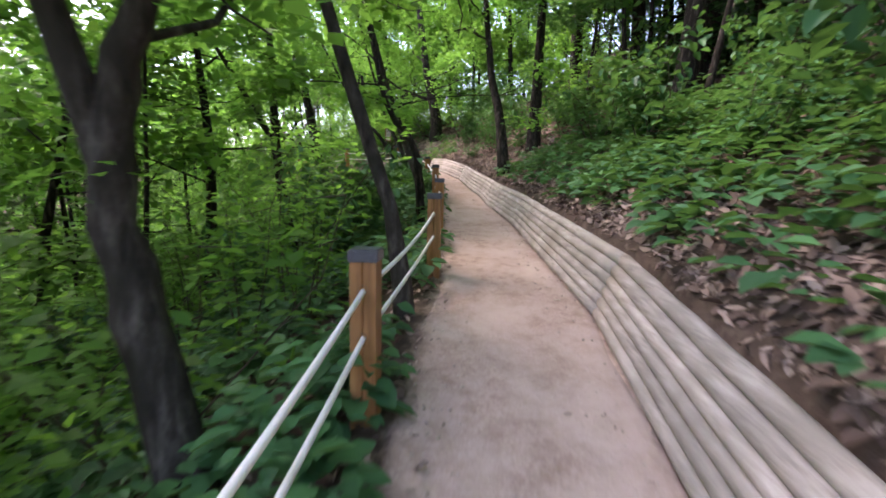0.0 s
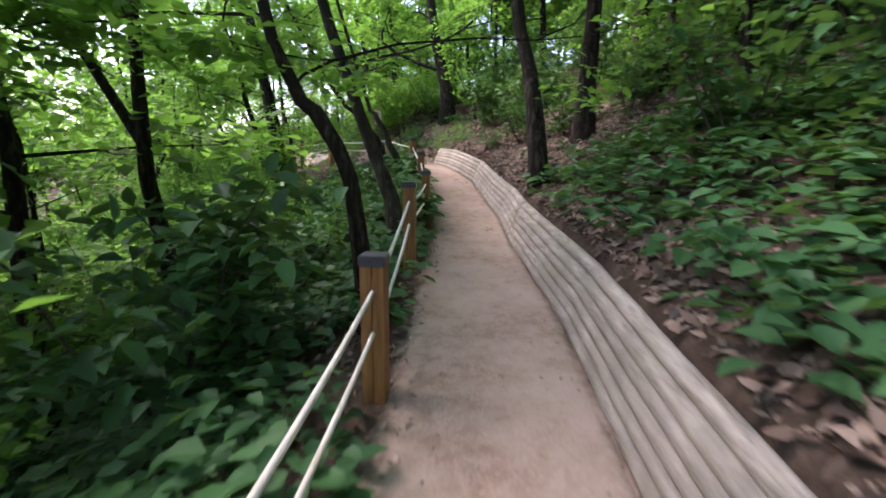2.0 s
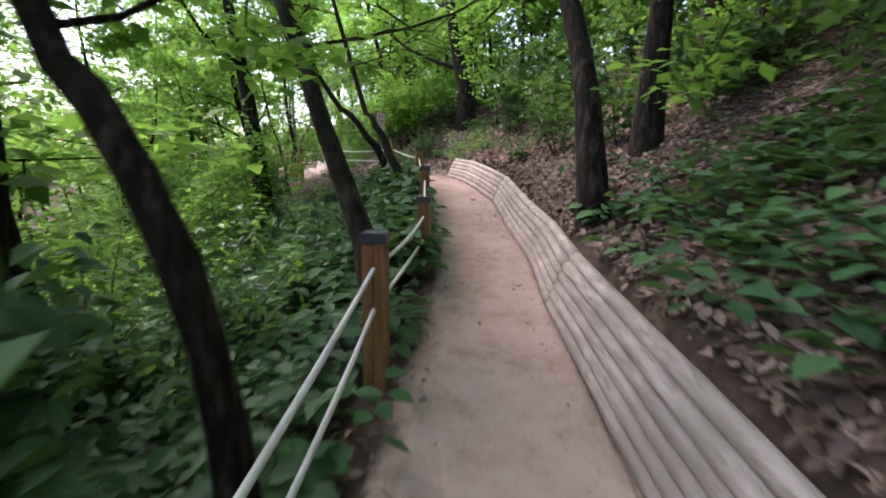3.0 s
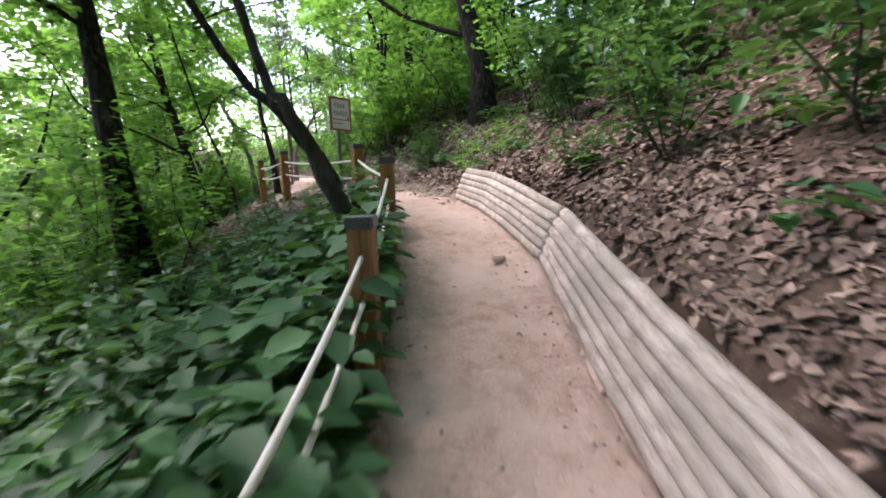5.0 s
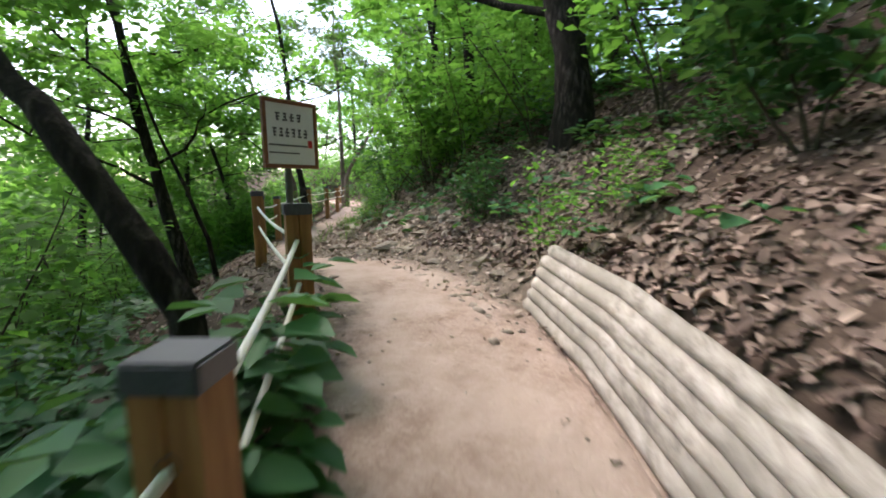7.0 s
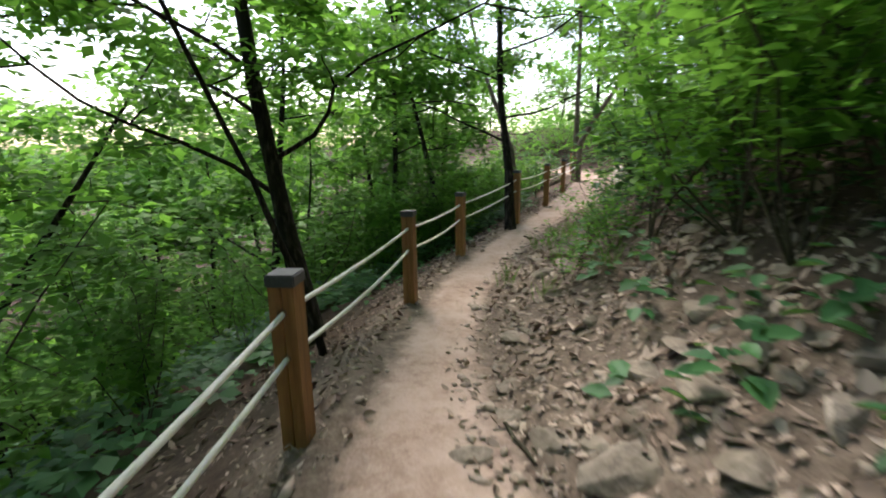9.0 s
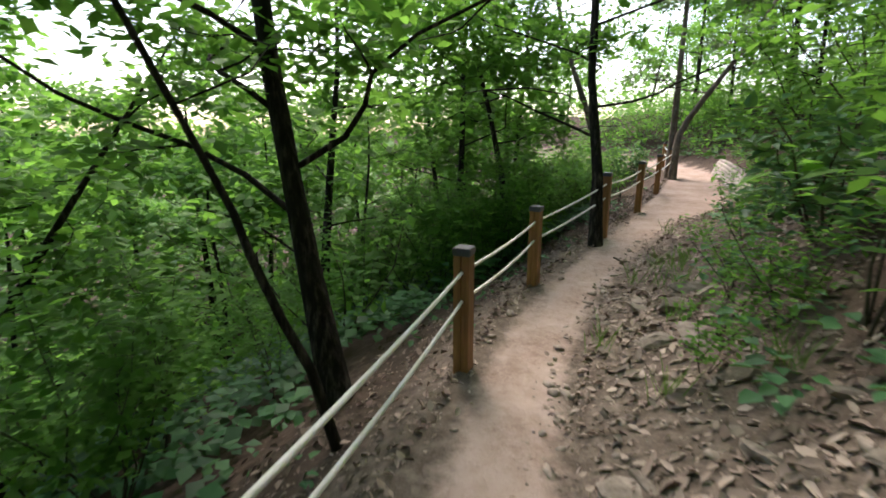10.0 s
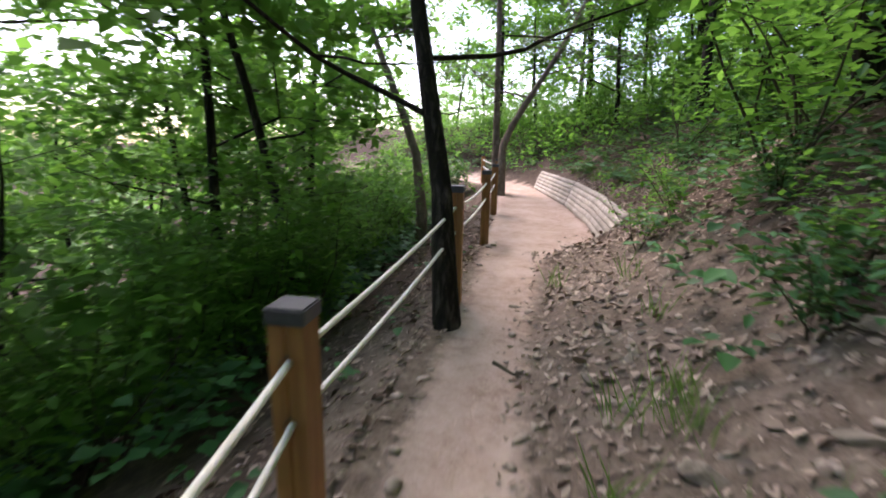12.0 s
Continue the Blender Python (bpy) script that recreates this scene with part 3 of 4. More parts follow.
tree(11, foot(-0.42, 18.6), [(-0.5, 18.7, 4.3), (-0.8, 18.8, 5.5)], 0.24, 10, first=0.35, reach=3.0, label="thick dark tree on the bank above the bend of the path")
tree(12, foot(-5.95, 17.92), [(-6.24, 17.84, 2.28), (-6.6, 17.76, 3.8)], 0.112, 8.0, label="dark tree with a leaning trunk below the rope fence", first=0.3, limbs=11)
tree(13, foot(-5.25, 17.7), [(-5.17, 17.49, 1.96), (-5.25, 17.26, 2.66), (-5.36, 17.05, 3.3)], 0.034, 6.0, first=0.6, label="thin leaning tree with bare lower limbs", per=50)
tree(14, foot(-6.95, 22.3), [(-7.12, 22.38, 2.7), (-7.4, 22.5, 4.07)], 0.092, 8.0, label="dark upright tree growing against the rope fence", first=0.3, limbs=11)
tree(15, foot(-9.7, 23.1), [(-10.2, 23.2, 2.4), (-11.1, 23.2, 4.8)], 0.075, 8.0, label="slender dark tree on the slope behind the fence", first=0.3, limbs=11)
tree(16, foot(-8.0, 15.2), [(-8.05, 15.3, 1.6), (-8.3, 15.1, 3.4)], 0.06, 7.0, fork=(1.2, (-8.3, 16.6, 3.2), 1.6), label="forked tree with bare dark stems below the path", first=0.3, limbs=11)
tree(17, foot(-10.35, 30.0), [(-10.42, 30.2, 2.9), (-10.35, 30.47, 3.66), (-9.31, 31.84, 6.32)], 0.11, 8.5, bark=M_PINE, leaf=M_NEEDLE, size=0.13, per=50, label="pine with a bent greyish trunk beside the path")
tree(18, foot(-10.75, 30.5), [(-11.05, 30.9, 6.8)], 0.09, 10, bark=M_PINE, leaf=M_NEEDLE, size=0.13, per=60, first=0.35, label="straight pine with brown-grey bark")
tree(19, foot(-10.6, 26.9), [(-10.75, 26.95, 2.9), (-12.1, 26.85, 5.95)], 0.1, 9, bark=M_PINE, leaf=M_NEEDLE, size=0.13, per=60, first=0.45, label="leaning pine with brown-grey bark on the slope")


# ---- sign ----
def sign(cx, cy, cz, turn, w, h):
    ob = new("sign")
    gz = ground_at(cx, cy)
    ob.matrix_world = pose(cx, cy, gz, rz=turn)
    zc = cz - gz

    def box(name, sx, sy, sz, x, y, z, mat, label="", bev=0.003):
        bm = bmesh.new()
        bmesh.ops.create_cube(bm, size=1)
        bmesh.ops.scale(bm, vec=(sx, sy, sz), verts=bm.verts)
        bmesh.ops.translate(bm, vec=(x, y, z), verts=bm.verts)
        if bev:
            bmesh.ops.bevel(bm, geom=bm.edges[:], offset=bev, segments=1, affect="EDGES")
        return part(name, bm, mat, ob, label)

    box("panel", w - 0.04, 0.012, h - 0.04, 0, 0, zc, M_BOARD, "white panel")
    box("backing", w - 0.02, 0.014, h - 0.02, 0, 0.017, zc, M_POLE, "dark backing board")
    for z in (zc + h / 2 - 0.012, zc - h / 2 + 0.012):
        box("frame_rail", w, 0.028, 0.024, 0, -0.002, z, M_FRAME, "brown wooden frame")
    for x in (w / 2 - 0.012, -w / 2 + 0.012):
        box("frame_stile", 0.024, 0.026, h - 0.05, x, -0.002, zc, M_FRAME, "brown wooden frame")
    for z, x0, x1, hh, n in ((zc + 0.1, -0.11, 0.08, 0.05, 4), (zc + 0.01, -0.13, 0.12, 0.055, 6)):
        for k in range(n):
            ww = (x1 - x0) / n
            for q in range(3):
                box("writing_bar", ww * (0.62 - 0.14 * ((k + q) % 3)), 0.003, hh * 0.2, x0 + ww * (k + 0.5), -0.0085, z + hh * (0.36 - 0.36 * q), M_INK, bev=0)
            box("writing_bar", ww * 0.14, 0.003, hh * (0.75 + 0.2 * (k % 2)), x0 + ww * (k + 0.4 + 0.2 * (k % 2)), -0.0095, z, M_INK, bev=0)
    box("writing_line", 0.26, 0.003, 0.01, -0.02, -0.0085, zc - 0.065, M_INK, bev=0)
    box("writing_line", 0.2, 0.003, 0.008, -0.05, -0.0085, zc - 0.11, M_INK, bev=0)
    box("red_mark", 0.03, 0.003, 0.045, w / 2 - 0.055, -0.0085, zc - 0.05, M_RED, bev=0)
    v, f = tube([(0, 0.047, -0.25), (0, 0.047, zc + h / 2 - 0.03)], [0.022, 0.022], 12)
    mesh_part("pole", raw("pole", v, f), M_POLE, ob, "dark green-grey pole", smooth=True)
    return tagged(ob, "small white notice board in a brown frame on a thin pole", "sign")


sign(-1.92, 15.05, 2.94, 70, 0.37, 0.4)


# ---- woods further off: a few trees built once, then copied ----
def wood_tree(seed, height, r0, limbs, reach, per, size, first, label):
    return tree(seed, (0, 0, 0), [(0.15, 0.1, height * 0.4)], r0, height, limbs, first, reach, per, size, label=label, spread=0.34, bend=0.03, twigs=3)


def scatter(rng, n, u_lo, u_hi, y_lo, y_hi, gap):
    """Places beside the path: u metres outside its edge (negative: downhill), at least gap apart."""
    out = []
    s_lo, s_hi = station(y_lo), station(y_hi)
    for _ in range(n * 30):
        if len(out) >= n:
            break
        s, u = rng.uniform(s_lo, s_hi), rng.uniform(u_lo, u_hi)
        k = int(np.clip(np.searchsorted(SLEN, s), 0, len(MID) - 1))
        off = u + (MID[k, 4] if u > 0 else -MID[k, 3])
        x, y = MID[k, 0] + RIGHT[k, 0] * off, MID[k, 1] + RIGHT[k, 1] * off
        i, v = locate(x, y)
        if abs(v[0]) < abs(off) * 0.8 or any((x - a) ** 2 + (y - b) ** 2 < gap * gap for a, b in out):
            continue
        out.append((x, y))
    return out


rng = np.random.default_rng(21)
kinds = [
    wood_tree(101, 8.5, 0.11, 10, 2.6, 34, 0.22, 0.3, "leafy tree with a slim dark trunk on the wooded slope"),
    wood_tree(102, 7.0, 0.09, 9, 2.4, 36, 0.21, 0.22, "bushy young tree with bright green leaves on the slope"),
    wood_tree(103, 9.5, 0.13, 10, 2.8, 34, 0.22, 0.35, "tall leafy tree with a dark trunk on the wooded slope"),
    wood_tree(104, 6.0, 0.07, 9, 2.1, 46, 0.19, 0.15, "low spreading tree leafy almost to the ground"),
    wood_tree(105, 5.0, 0.05, 8, 1.8, 44, 0.165, 0.12, "slender sapling with fresh green leaves"),
]
# its dark leaf colour stands in for the shade on the uphill side
kinds.append(tree(106, (0, 0, 0), [(0.1, 0.2, 2.2)], 0.07, 6.0, 9, 0.2, 2.2, 40, 0.2, leaf=M_LOW_AND_SHADE, label="leafy understorey tree on the slope above the path, shade put into its leaf colour", spread=0.34, bend=0.03, twigs=3))
for t in kinds:
    tagged(t, group="trees of the woods")
spots = []
spots += [(p, (0, 2)) for p in scatter(rng, 13, -22, -4.5, -6, 10, 2.4)]
spots += [(p, (1, 3, 4)) for p in scatter(rng, 15, -12, -3.4, -4, 12, 1.8)]
spots += [(p, (4, 3)) for p in scatter(rng, 15, -10, -4.2, 21.0, 36, 1.7)]
spots += [(p, (4,)) for p in scatter(rng, 5, -13, -7.5, 13.5, 20, 2.0)]
spots += [(p, (1, 3)) for p in scatter(rng, 13, -18, -9.5, 16, 36, 2.2)]
spots += [(p, (1, 3)) for p in scatter(rng, 8, -45, -20, 8, 42, 4.0)]
spots += [(p, (0, 2)) for p in scatter(rng, 6, -50, -20, -10, 8, 4.0)]
spots += [(p, (0, 2, 2)) for p in scatter(rng, 9, 3.4, 7.5, -5, 9, 2.2)]
spots += [(p, (0, 2)) for p in scatter(rng, 9, 3.6, 8, 8, 14, 1.6)]
spots += [(p, (5,)) for p in scatter(rng, 20, 3.4, 10, 2, 15, 1.3)]
spots += [(p, (0, 2, 2)) for p in scatter(rng, 10, 7, 18, -6, 15, 2.6)]
spots += [(p, (0, 2)) for p in scatter(rng, 5, 3.6, 6.5, -1, 10, 1.8)]
spots += [(p, (0, 1)) for p in scatter(rng, 13, 2.9, 8, 18, 34, 1.9)]
spots += [(p, (0, 1, 3)) for p in scatter(rng, 10, 7, 18, 16, 36, 2.4)]
spots += [(p, (5,)) for p in scatter(rng, 14, 8, 16, -1, 16, 2.0)]
spots += [(p, (1, 3)) for p in scatter(rng, 8, 6, 14, 14, 26, 1.9)]
spots += [(p, (4,)) for p in ((-3.3, 21.6),)]
spots += [(p, (5,)) for p in scatter(rng, 13, 2.6, 8, -2, 14, 1.6)]
spots += [(p, (3, 4)) for p in scatter(rng, 10, 2.2, 8, 31, 36, 1.5)]
spots += [(p, (3, 4)) for p in scatter(rng, 6, 2.6, 7, 26, 33, 1.4)]
spots += [(p, (3, 4)) for p in scatter(rng, 4, 4.5, 7, 11, 18, 1.3)]
for _ in range(10):
    spots.append(((rng.uniform(-30, 6), rng.uniform(42, 62)), (0, 1, 3)))
used = set()
for (x, y), choice in spots:
    k = choice[rng.integers(len(choice))]
    m = pose(x, y, ground_at(x, y) - 0.05, rng.uniform(-5, 5), rng.uniform(-5, 5), rng.uniform(0, 360)) @ Matrix.Scale(rng.uniform(0.8, 1.2), 4)
    if k in used:
        copy_thing(kinds[k], m)
    else:
        kinds[k].matrix_basis = m
        used.add(k)


def far_woods(rng, n, lo, hi, per, tall, size, downhill=False):
    """Crowns of the woods in the distance: heaps of large leaf clumps over unseen trunks, the haze put into their pale
    leaf colour.
    """
    pieces = []
    ang = rng.uniform(0, 2 * math.pi, n)
    dist = np.sqrt(rng.uniform(lo * lo, hi * hi, n))
    x, y = -6 + np.cos(ang) * dist, 16 + np.sin(ang) * dist
    i, u = locate(x, y)
    keep = np.abs(u) > lo * 0.8
    keep &= (u < 0) | (not downhill)
    x, y = x[keep], y[keep]
    z = land(x, y)
    for cx, cy, cz in zip(x, y, z):
        r, h = rng.uniform(2.2, 4.2), rng.uniform(*tall)
        if locate(cx, cy)[1][0] < 0:
            h = min(h, max(3.0, rng.uniform(2.2, 6.0) - cz))
        d = rand_dirs(rng, per) * rng.uniform(0.6, 1.0, per)[:, None]
        d = d * (1 + 0.25 * np.sin(d @ np.array([5.0, 4.0, 6.0]) + cx))[:, None]
        pos = np.array([cx, cy, cz + h * 0.55]) + d * np.array([r, r, h * 0.47])
        s = size * rng.uniform(0.6, 1.3, per)
        pieces.append(simple_leaves(pos, rand_dirs(rng, per) * (1, 1, 0.5), rand_dirs(rng, per) * 0.6 + np.array([0, 0, 1.0]), s, s * 0.7))
    v, f = join_geo(pieces)
    return tagged(mesh_part("far_woods", raw("far_woods", v, f), M_FAR_HAZE), "low green thicket covering the slope below" if downhill else "green crowns of the woods in the distance", "woods", kind="stuff")


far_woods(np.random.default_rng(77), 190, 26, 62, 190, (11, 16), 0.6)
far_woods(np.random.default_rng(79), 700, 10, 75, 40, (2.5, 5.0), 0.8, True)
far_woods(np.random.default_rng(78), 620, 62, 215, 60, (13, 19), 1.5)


def heaps(rng, places, wide, tall, per, size):
    """Tangled masses of leaves on unseen stems, one at each place."""
    pieces = []
    for x, y in places:
        r, h = rng.uniform(*wide), rng.uniform(*tall)
        d = rand_dirs(rng, per)
        d[:, 2] = np.abs(d[:, 2])
        d *= (rng.uniform(0.55, 1.0, per) * (1 + 0.3 * np.sin(d @ np.array([5.0, 4.0, 6.0]) + 9 * x)))[:, None]
        s = size * rng.uniform(0.6, 1.35, per)
        pieces.append(simple_leaves(np.array([x, y, ground_at(x, y)]) + d * (r, r, h), rand_dirs(rng, per) * (1, 1, 0.4), rand_dirs(rng, per) * 0.5 + np.array([0, 0, 1.0]), s, s * 0.62))
    return pieces


hr = np.random.default_rng(91)
v, f = join_geo(
    heaps(hr, scatter(hr, 190, -15, -4.4, 14.5, 36, 0.9), (0.8, 1.6), (1.4, 3.0), 170, 0.19)
    + heaps(hr, scatter(hr, 90, -14, -4.6, -3, 14, 1.1), (0.8, 1.5), (1.0, 2.4), 150, 0.19)
    + heaps(hr, scatter(hr, 40, -9, -2.4, 31, 36, 0.9), (0.7, 1.2), (1.2, 2.2), 150, 0.18)
    + heaps(hr, scatter(hr, 24, -3, -0.9, 32.8, 36.7, 0.7), (0.6, 0.9), (0.9, 1.7), 140, 0.16))
tagged(mesh_part("bushes", raw("bushes", v, f), M_LEAF), "tangled bright green bushes filling the slope below the path", "bushes", kind="stuff")
# darker leaf than the other bushes: the slope's shade is put into the colour
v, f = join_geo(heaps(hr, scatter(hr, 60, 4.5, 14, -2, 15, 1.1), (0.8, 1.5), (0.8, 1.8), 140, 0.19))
tagged(mesh_part("bushes", raw("bushes", v, f), M_LOW_AND_SHADE), "green bushes on the slope above the path, shade put into their leaf colour", "bushes", kind="stuff")
v, f = join_geo(
    heaps(hr, scatter(hr, 24, 4.5, 14, 15, 22, 1.1), (0.8, 1.5), (0.8, 1.8), 140, 0.19)
    + heaps(hr, scatter(hr, 70, 2.8, 9, 19, 36, 0.9), (0.7, 1.3), (0.9, 2.0), 150, 0.18)
    + heaps(hr, scatter(hr, 60, 0.9, 8, 32.5, 36.7, 0.8), (0.7, 1.1), (1.0, 2.2), 150, 0.17))
tagged(mesh_part("bushes", raw("bushes", v, f), M_LEAF), "fresh green bushes on the slope above the bend of the path", "bushes", kind="stuff")


# ---- shrubs ----
def shrub(seed, height, stems, per, size, leaf, label):
    rng = np.random.default_rng(seed)
    ob = new("shrub")
    spots = []
    for k in range(stems):
        az, lean = rng.uniform(0, 6.28), rng.uniform(0.15, 0.7)
        e = np.array([math.cos(az) * lean, math.sin(az) * lean, 1.0]) * height * rng.uniform(0.7, 1.1)
        ln = bent_line(rng, (0, 0, -0.1), e, 9, 0.06)
        pieces = [tube(ln[::2], 0.012 * np.linspace(1, 0.25, 5), 4)]
        for i in range(3, 9):
            tip = ln[i] + rng.standard_normal(3) * (0.3, 0.3, 0.1) * height * 0.35
            pieces.append(tube(bent_line(rng, ln[i], tip, 2, 0.08), 0.005 * np.linspace(1, 0.4, 2), 3))
            spots += [ln[i], (ln[i] + tip) / 2, tip]
        v, f = join_geo(pieces)
        mesh_part("stem", raw("stem", v, f), M_STEM, ob)
    S = np.repeat(np.array(spots), per, axis=0)
    n = len(S)
    pos = S + rng.standard_normal((n, 3)) * (0.11, 0.11, 0.06)
    ax = rand_dirs(rng, n)
    ax[:, 2] = ax[:, 2] * 0.3 - 0.1
    L = size * rng.uniform(0.6, 1.3, n)
    up = rand_dirs(rng, n) * 0.4 + np.array([0, 0, 1.0])
    v, f = leaf_arrays(pos, ax, up, L, L * 0.6) if leaf is M_LOW_AND_SHADE else simple_leaves(pos, ax, up, L, L * 0.62)
    mesh_part("foliage", raw("foliage", v, f), leaf, ob, "layered green leaves")
    return tagged(ob, label, "shrub", "shrubs of the undergrowth")


BANK_BUSHES = [(0.8, 16.5), (1.0, 16.9), (-1.43, 18.0), (1.39, 18.5), (0.75, 13.9), (-4.9, 22.0), (-2.7, 20.6), (-1.34, 17.5), (-6.1, 28.4), (-5.0, 23.8)]
FERNY_BUSHES = [(-3.95, 19.45), (-4.1, 19.9), (-3.75, 19.9), (-4.3, 20.5), (-4.75, 22.4), (-0.5, 15.9), (0.0, 16.3), (-6.0, 24.25), (-5.75, 24.5)]
bushes = [
    shrub(201, 1.5, 4, 5, 0.11, M_LEAF, "loose bright green shrub with thin stems"),
    shrub(202, 1.1, 4, 6, 0.12, M_LOW_AND_SHADE, "dense dark green shrub with broad leaves"),
    shrub(203, 2.0, 4, 6, 0.11, M_LEAF, "tall thin-stemmed shrub with light green leaves"),
    shrub(205, 2.1, 6, 9, 0.13, M_LEAF, "bushy thicket of bright green leaves on the slope"),
    shrub(204, 0.8, 5, 4, 0.1, M_LOW_AND_SHADE, "low green bush on the forest floor"),
]
spots = [(p, (0, 1, 2)) for p in scatter(rng, 36, -5, -1.3, -2, 9.5, 0.9)]
spots += [(p, (4,)) for p in scatter(rng, 26, -6, -0.9, 9.5, 15, 0.8)]
spots += [(p, (0, 2, 3)) for p in scatter(rng, 48, -5, -1.9, 15.2, 34, 0.8)]
spots += [(p, (3,)) for p in scatter(rng, 14, -3.4, -1.9, 21.5, 30, 0.8)]
spots += [(p, (3,)) for p in scatter(rng, 12, -8, -4.0, -3, 12, 1.3)]
# dark-leaved kinds only, so that their colour carries this slope's shade
spots += [(p, (1, 4)) for p in scatter(rng, 26, 1.4, 6, -1, 9.5, 0.9)]
spots += [(p, (0, 3)) for p in ((-3.35, 19.7), (-3.0, 20.1), (-2.6, 19.2), (-2.2, 18.7))]
spots += [(p, (0, 4)) for p in scatter(rng, 12, 2.6, 6, 9.5, 17, 1.0)]
spots += [(p, (0, 1, 4)) for p in scatter(rng, 14, 2.0, 5, 11, 18, 0.9)]
spots += [(p, (4, 1)) for p in scatter(rng, 10, 1.0, 3.6, 9.8, 16, 0.9)]
spots += [(p, (0, 1, 2)) for p in scatter(rng, 14, -3.5, -0.9, 30, 36, 0.8)]
spots += [(p, (0, 2, 3)) for p in scatter(rng, 22, 1.1, 5, 30.5, 36, 0.9)]
spots += [(p, (4, 0, 1)) for p in scatter(rng, 22, 1.5, 4.0, 17, 28, 0.8)]
spots += [(p, (0, 3, 2)) for p in scatter(rng, 26, 2.6, 6, 18, 32, 1.0)]
used = set()
for (x, y), choice in spots:
    k = choice[rng.integers(len(choice))]
    m = pose(x, y, ground_at(x, y), 0, 0, rng.uniform(0, 360)) @ Matrix.Scale(rng.uniform(0.7, 1.25), 4)
    if k in used:
        copy_thing(bushes[k], m)
    else:
        bushes[k].matrix_basis = m
        used.add(k)
for k, (x, y) in enumerate(BANK_BUSHES):
    copy_thing(bushes[4], pose(x, y, ground_at(x, y), 0, 0, 50 * k) @ Matrix.Scale(0.45 + 0.05 * (k % 4), 4))


for k, (x, y) in enumerate(FERNY_BUSHES):
    copy_thing(bushes[0], pose(x, y, ground_at(x, y), 0, 0, 70 * k) @ Matrix.Scale(0.36 + 0.05 * (k % 3), 4))


# ---- forest floor: low plants, dead leaves, grass, stones ----
def strewn(rng, n, u_lo, u_hi, y_lo, y_hi, near=1.0, clump=0.0, seed=0.0):
    """n places beside the path (negative u: downhill of its edge), thicker near it, in clumps if asked."""
    s = rng.uniform(station(y_lo), station(y_hi), n)
    t = rng.uniform(0, 1, n) ** near
    u = u_lo + (u_hi - u_lo) * t
    k = np.clip(np.searchsorted(SLEN, s), 0, len(MID) - 1)
    side = np.where(u > 0, MID[k, 4], -MID[k, 3])
    off = side + u
    x, y = MID[k, 0] + RIGHT[k, 0] * off + TAN[k, 0] * 0.05, MID[k, 1] + RIGHT[k, 1] * off
    keep = np.ones(n, bool)
    if clump:
        keep = waves(x, y, 2.4, seed) + 0.5 * waves(x, y, 5.0, seed + 1) > clump
    x, y = x[keep], y[keep]
    return np.stack([x, y, land(x, y)], 1)


def plants(rng, P, high, size, per, plain=False):
    """Leafy plants at P: leaves on unseen short stalks, facing up and outward."""
    n = len(P)
    h = rng.uniform(0.35, 1.0, n) * high
    B = np.repeat(P, per, axis=0)
    hh = np.repeat(h, per) * rng.uniform(0.45, 1.0, n * per)
    az = rng.uniform(0, 6.28, n * per)
    rad = rng.uniform(0.02, 0.16, n * per)
    pos = B + np.stack([np.cos(az) * rad, np.sin(az) * rad, hh], 1)
    ax = np.stack([np.cos(az), np.sin(az), rng.uniform(-0.35, 0.25, n * per)], 1)
    L = size * rng.uniform(0.6, 1.35, n * per)
    up = rand_dirs(rng, n * per) * 0.35 + np.array([0, 0, 1.0])
    if plain:
        return simple_leaves(pos, ax, up, L, L * 0.75)
    return leaf_arrays(pos, ax, up, L, L * rng.uniform(0.6, 0.85, n * per), 0.12, 0.15)


def carpet(name, geo, mat, label, category):
    v, f = join_geo(geo)
    return tagged(mesh_part(name, raw(name, v, f), mat), label, category, kind="stuff")


rng = np.random.default_rng(33)
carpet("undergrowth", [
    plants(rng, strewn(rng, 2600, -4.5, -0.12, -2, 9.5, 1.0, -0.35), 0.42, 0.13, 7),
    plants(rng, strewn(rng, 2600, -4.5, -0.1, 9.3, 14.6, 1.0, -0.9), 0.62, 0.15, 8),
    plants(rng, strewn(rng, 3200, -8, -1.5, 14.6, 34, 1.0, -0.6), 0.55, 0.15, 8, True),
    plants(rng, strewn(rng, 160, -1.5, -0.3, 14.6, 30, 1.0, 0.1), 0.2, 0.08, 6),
], M_LOW_AND_SHADE, "thick green broad-leaved undergrowth below the path", "undergrowth")
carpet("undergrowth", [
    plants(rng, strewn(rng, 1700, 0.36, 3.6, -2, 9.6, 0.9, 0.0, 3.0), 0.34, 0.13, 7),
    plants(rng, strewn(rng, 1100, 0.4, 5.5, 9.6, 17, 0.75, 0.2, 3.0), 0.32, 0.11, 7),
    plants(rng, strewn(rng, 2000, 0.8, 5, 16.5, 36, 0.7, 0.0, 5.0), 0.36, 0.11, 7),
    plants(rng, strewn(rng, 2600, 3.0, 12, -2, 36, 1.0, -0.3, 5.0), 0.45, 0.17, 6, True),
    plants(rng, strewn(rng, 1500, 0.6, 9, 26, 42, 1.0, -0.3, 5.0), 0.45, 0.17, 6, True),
], M_LOW_AND_SHADE, "patches of low green plants on the bank above the path", "undergrowth")


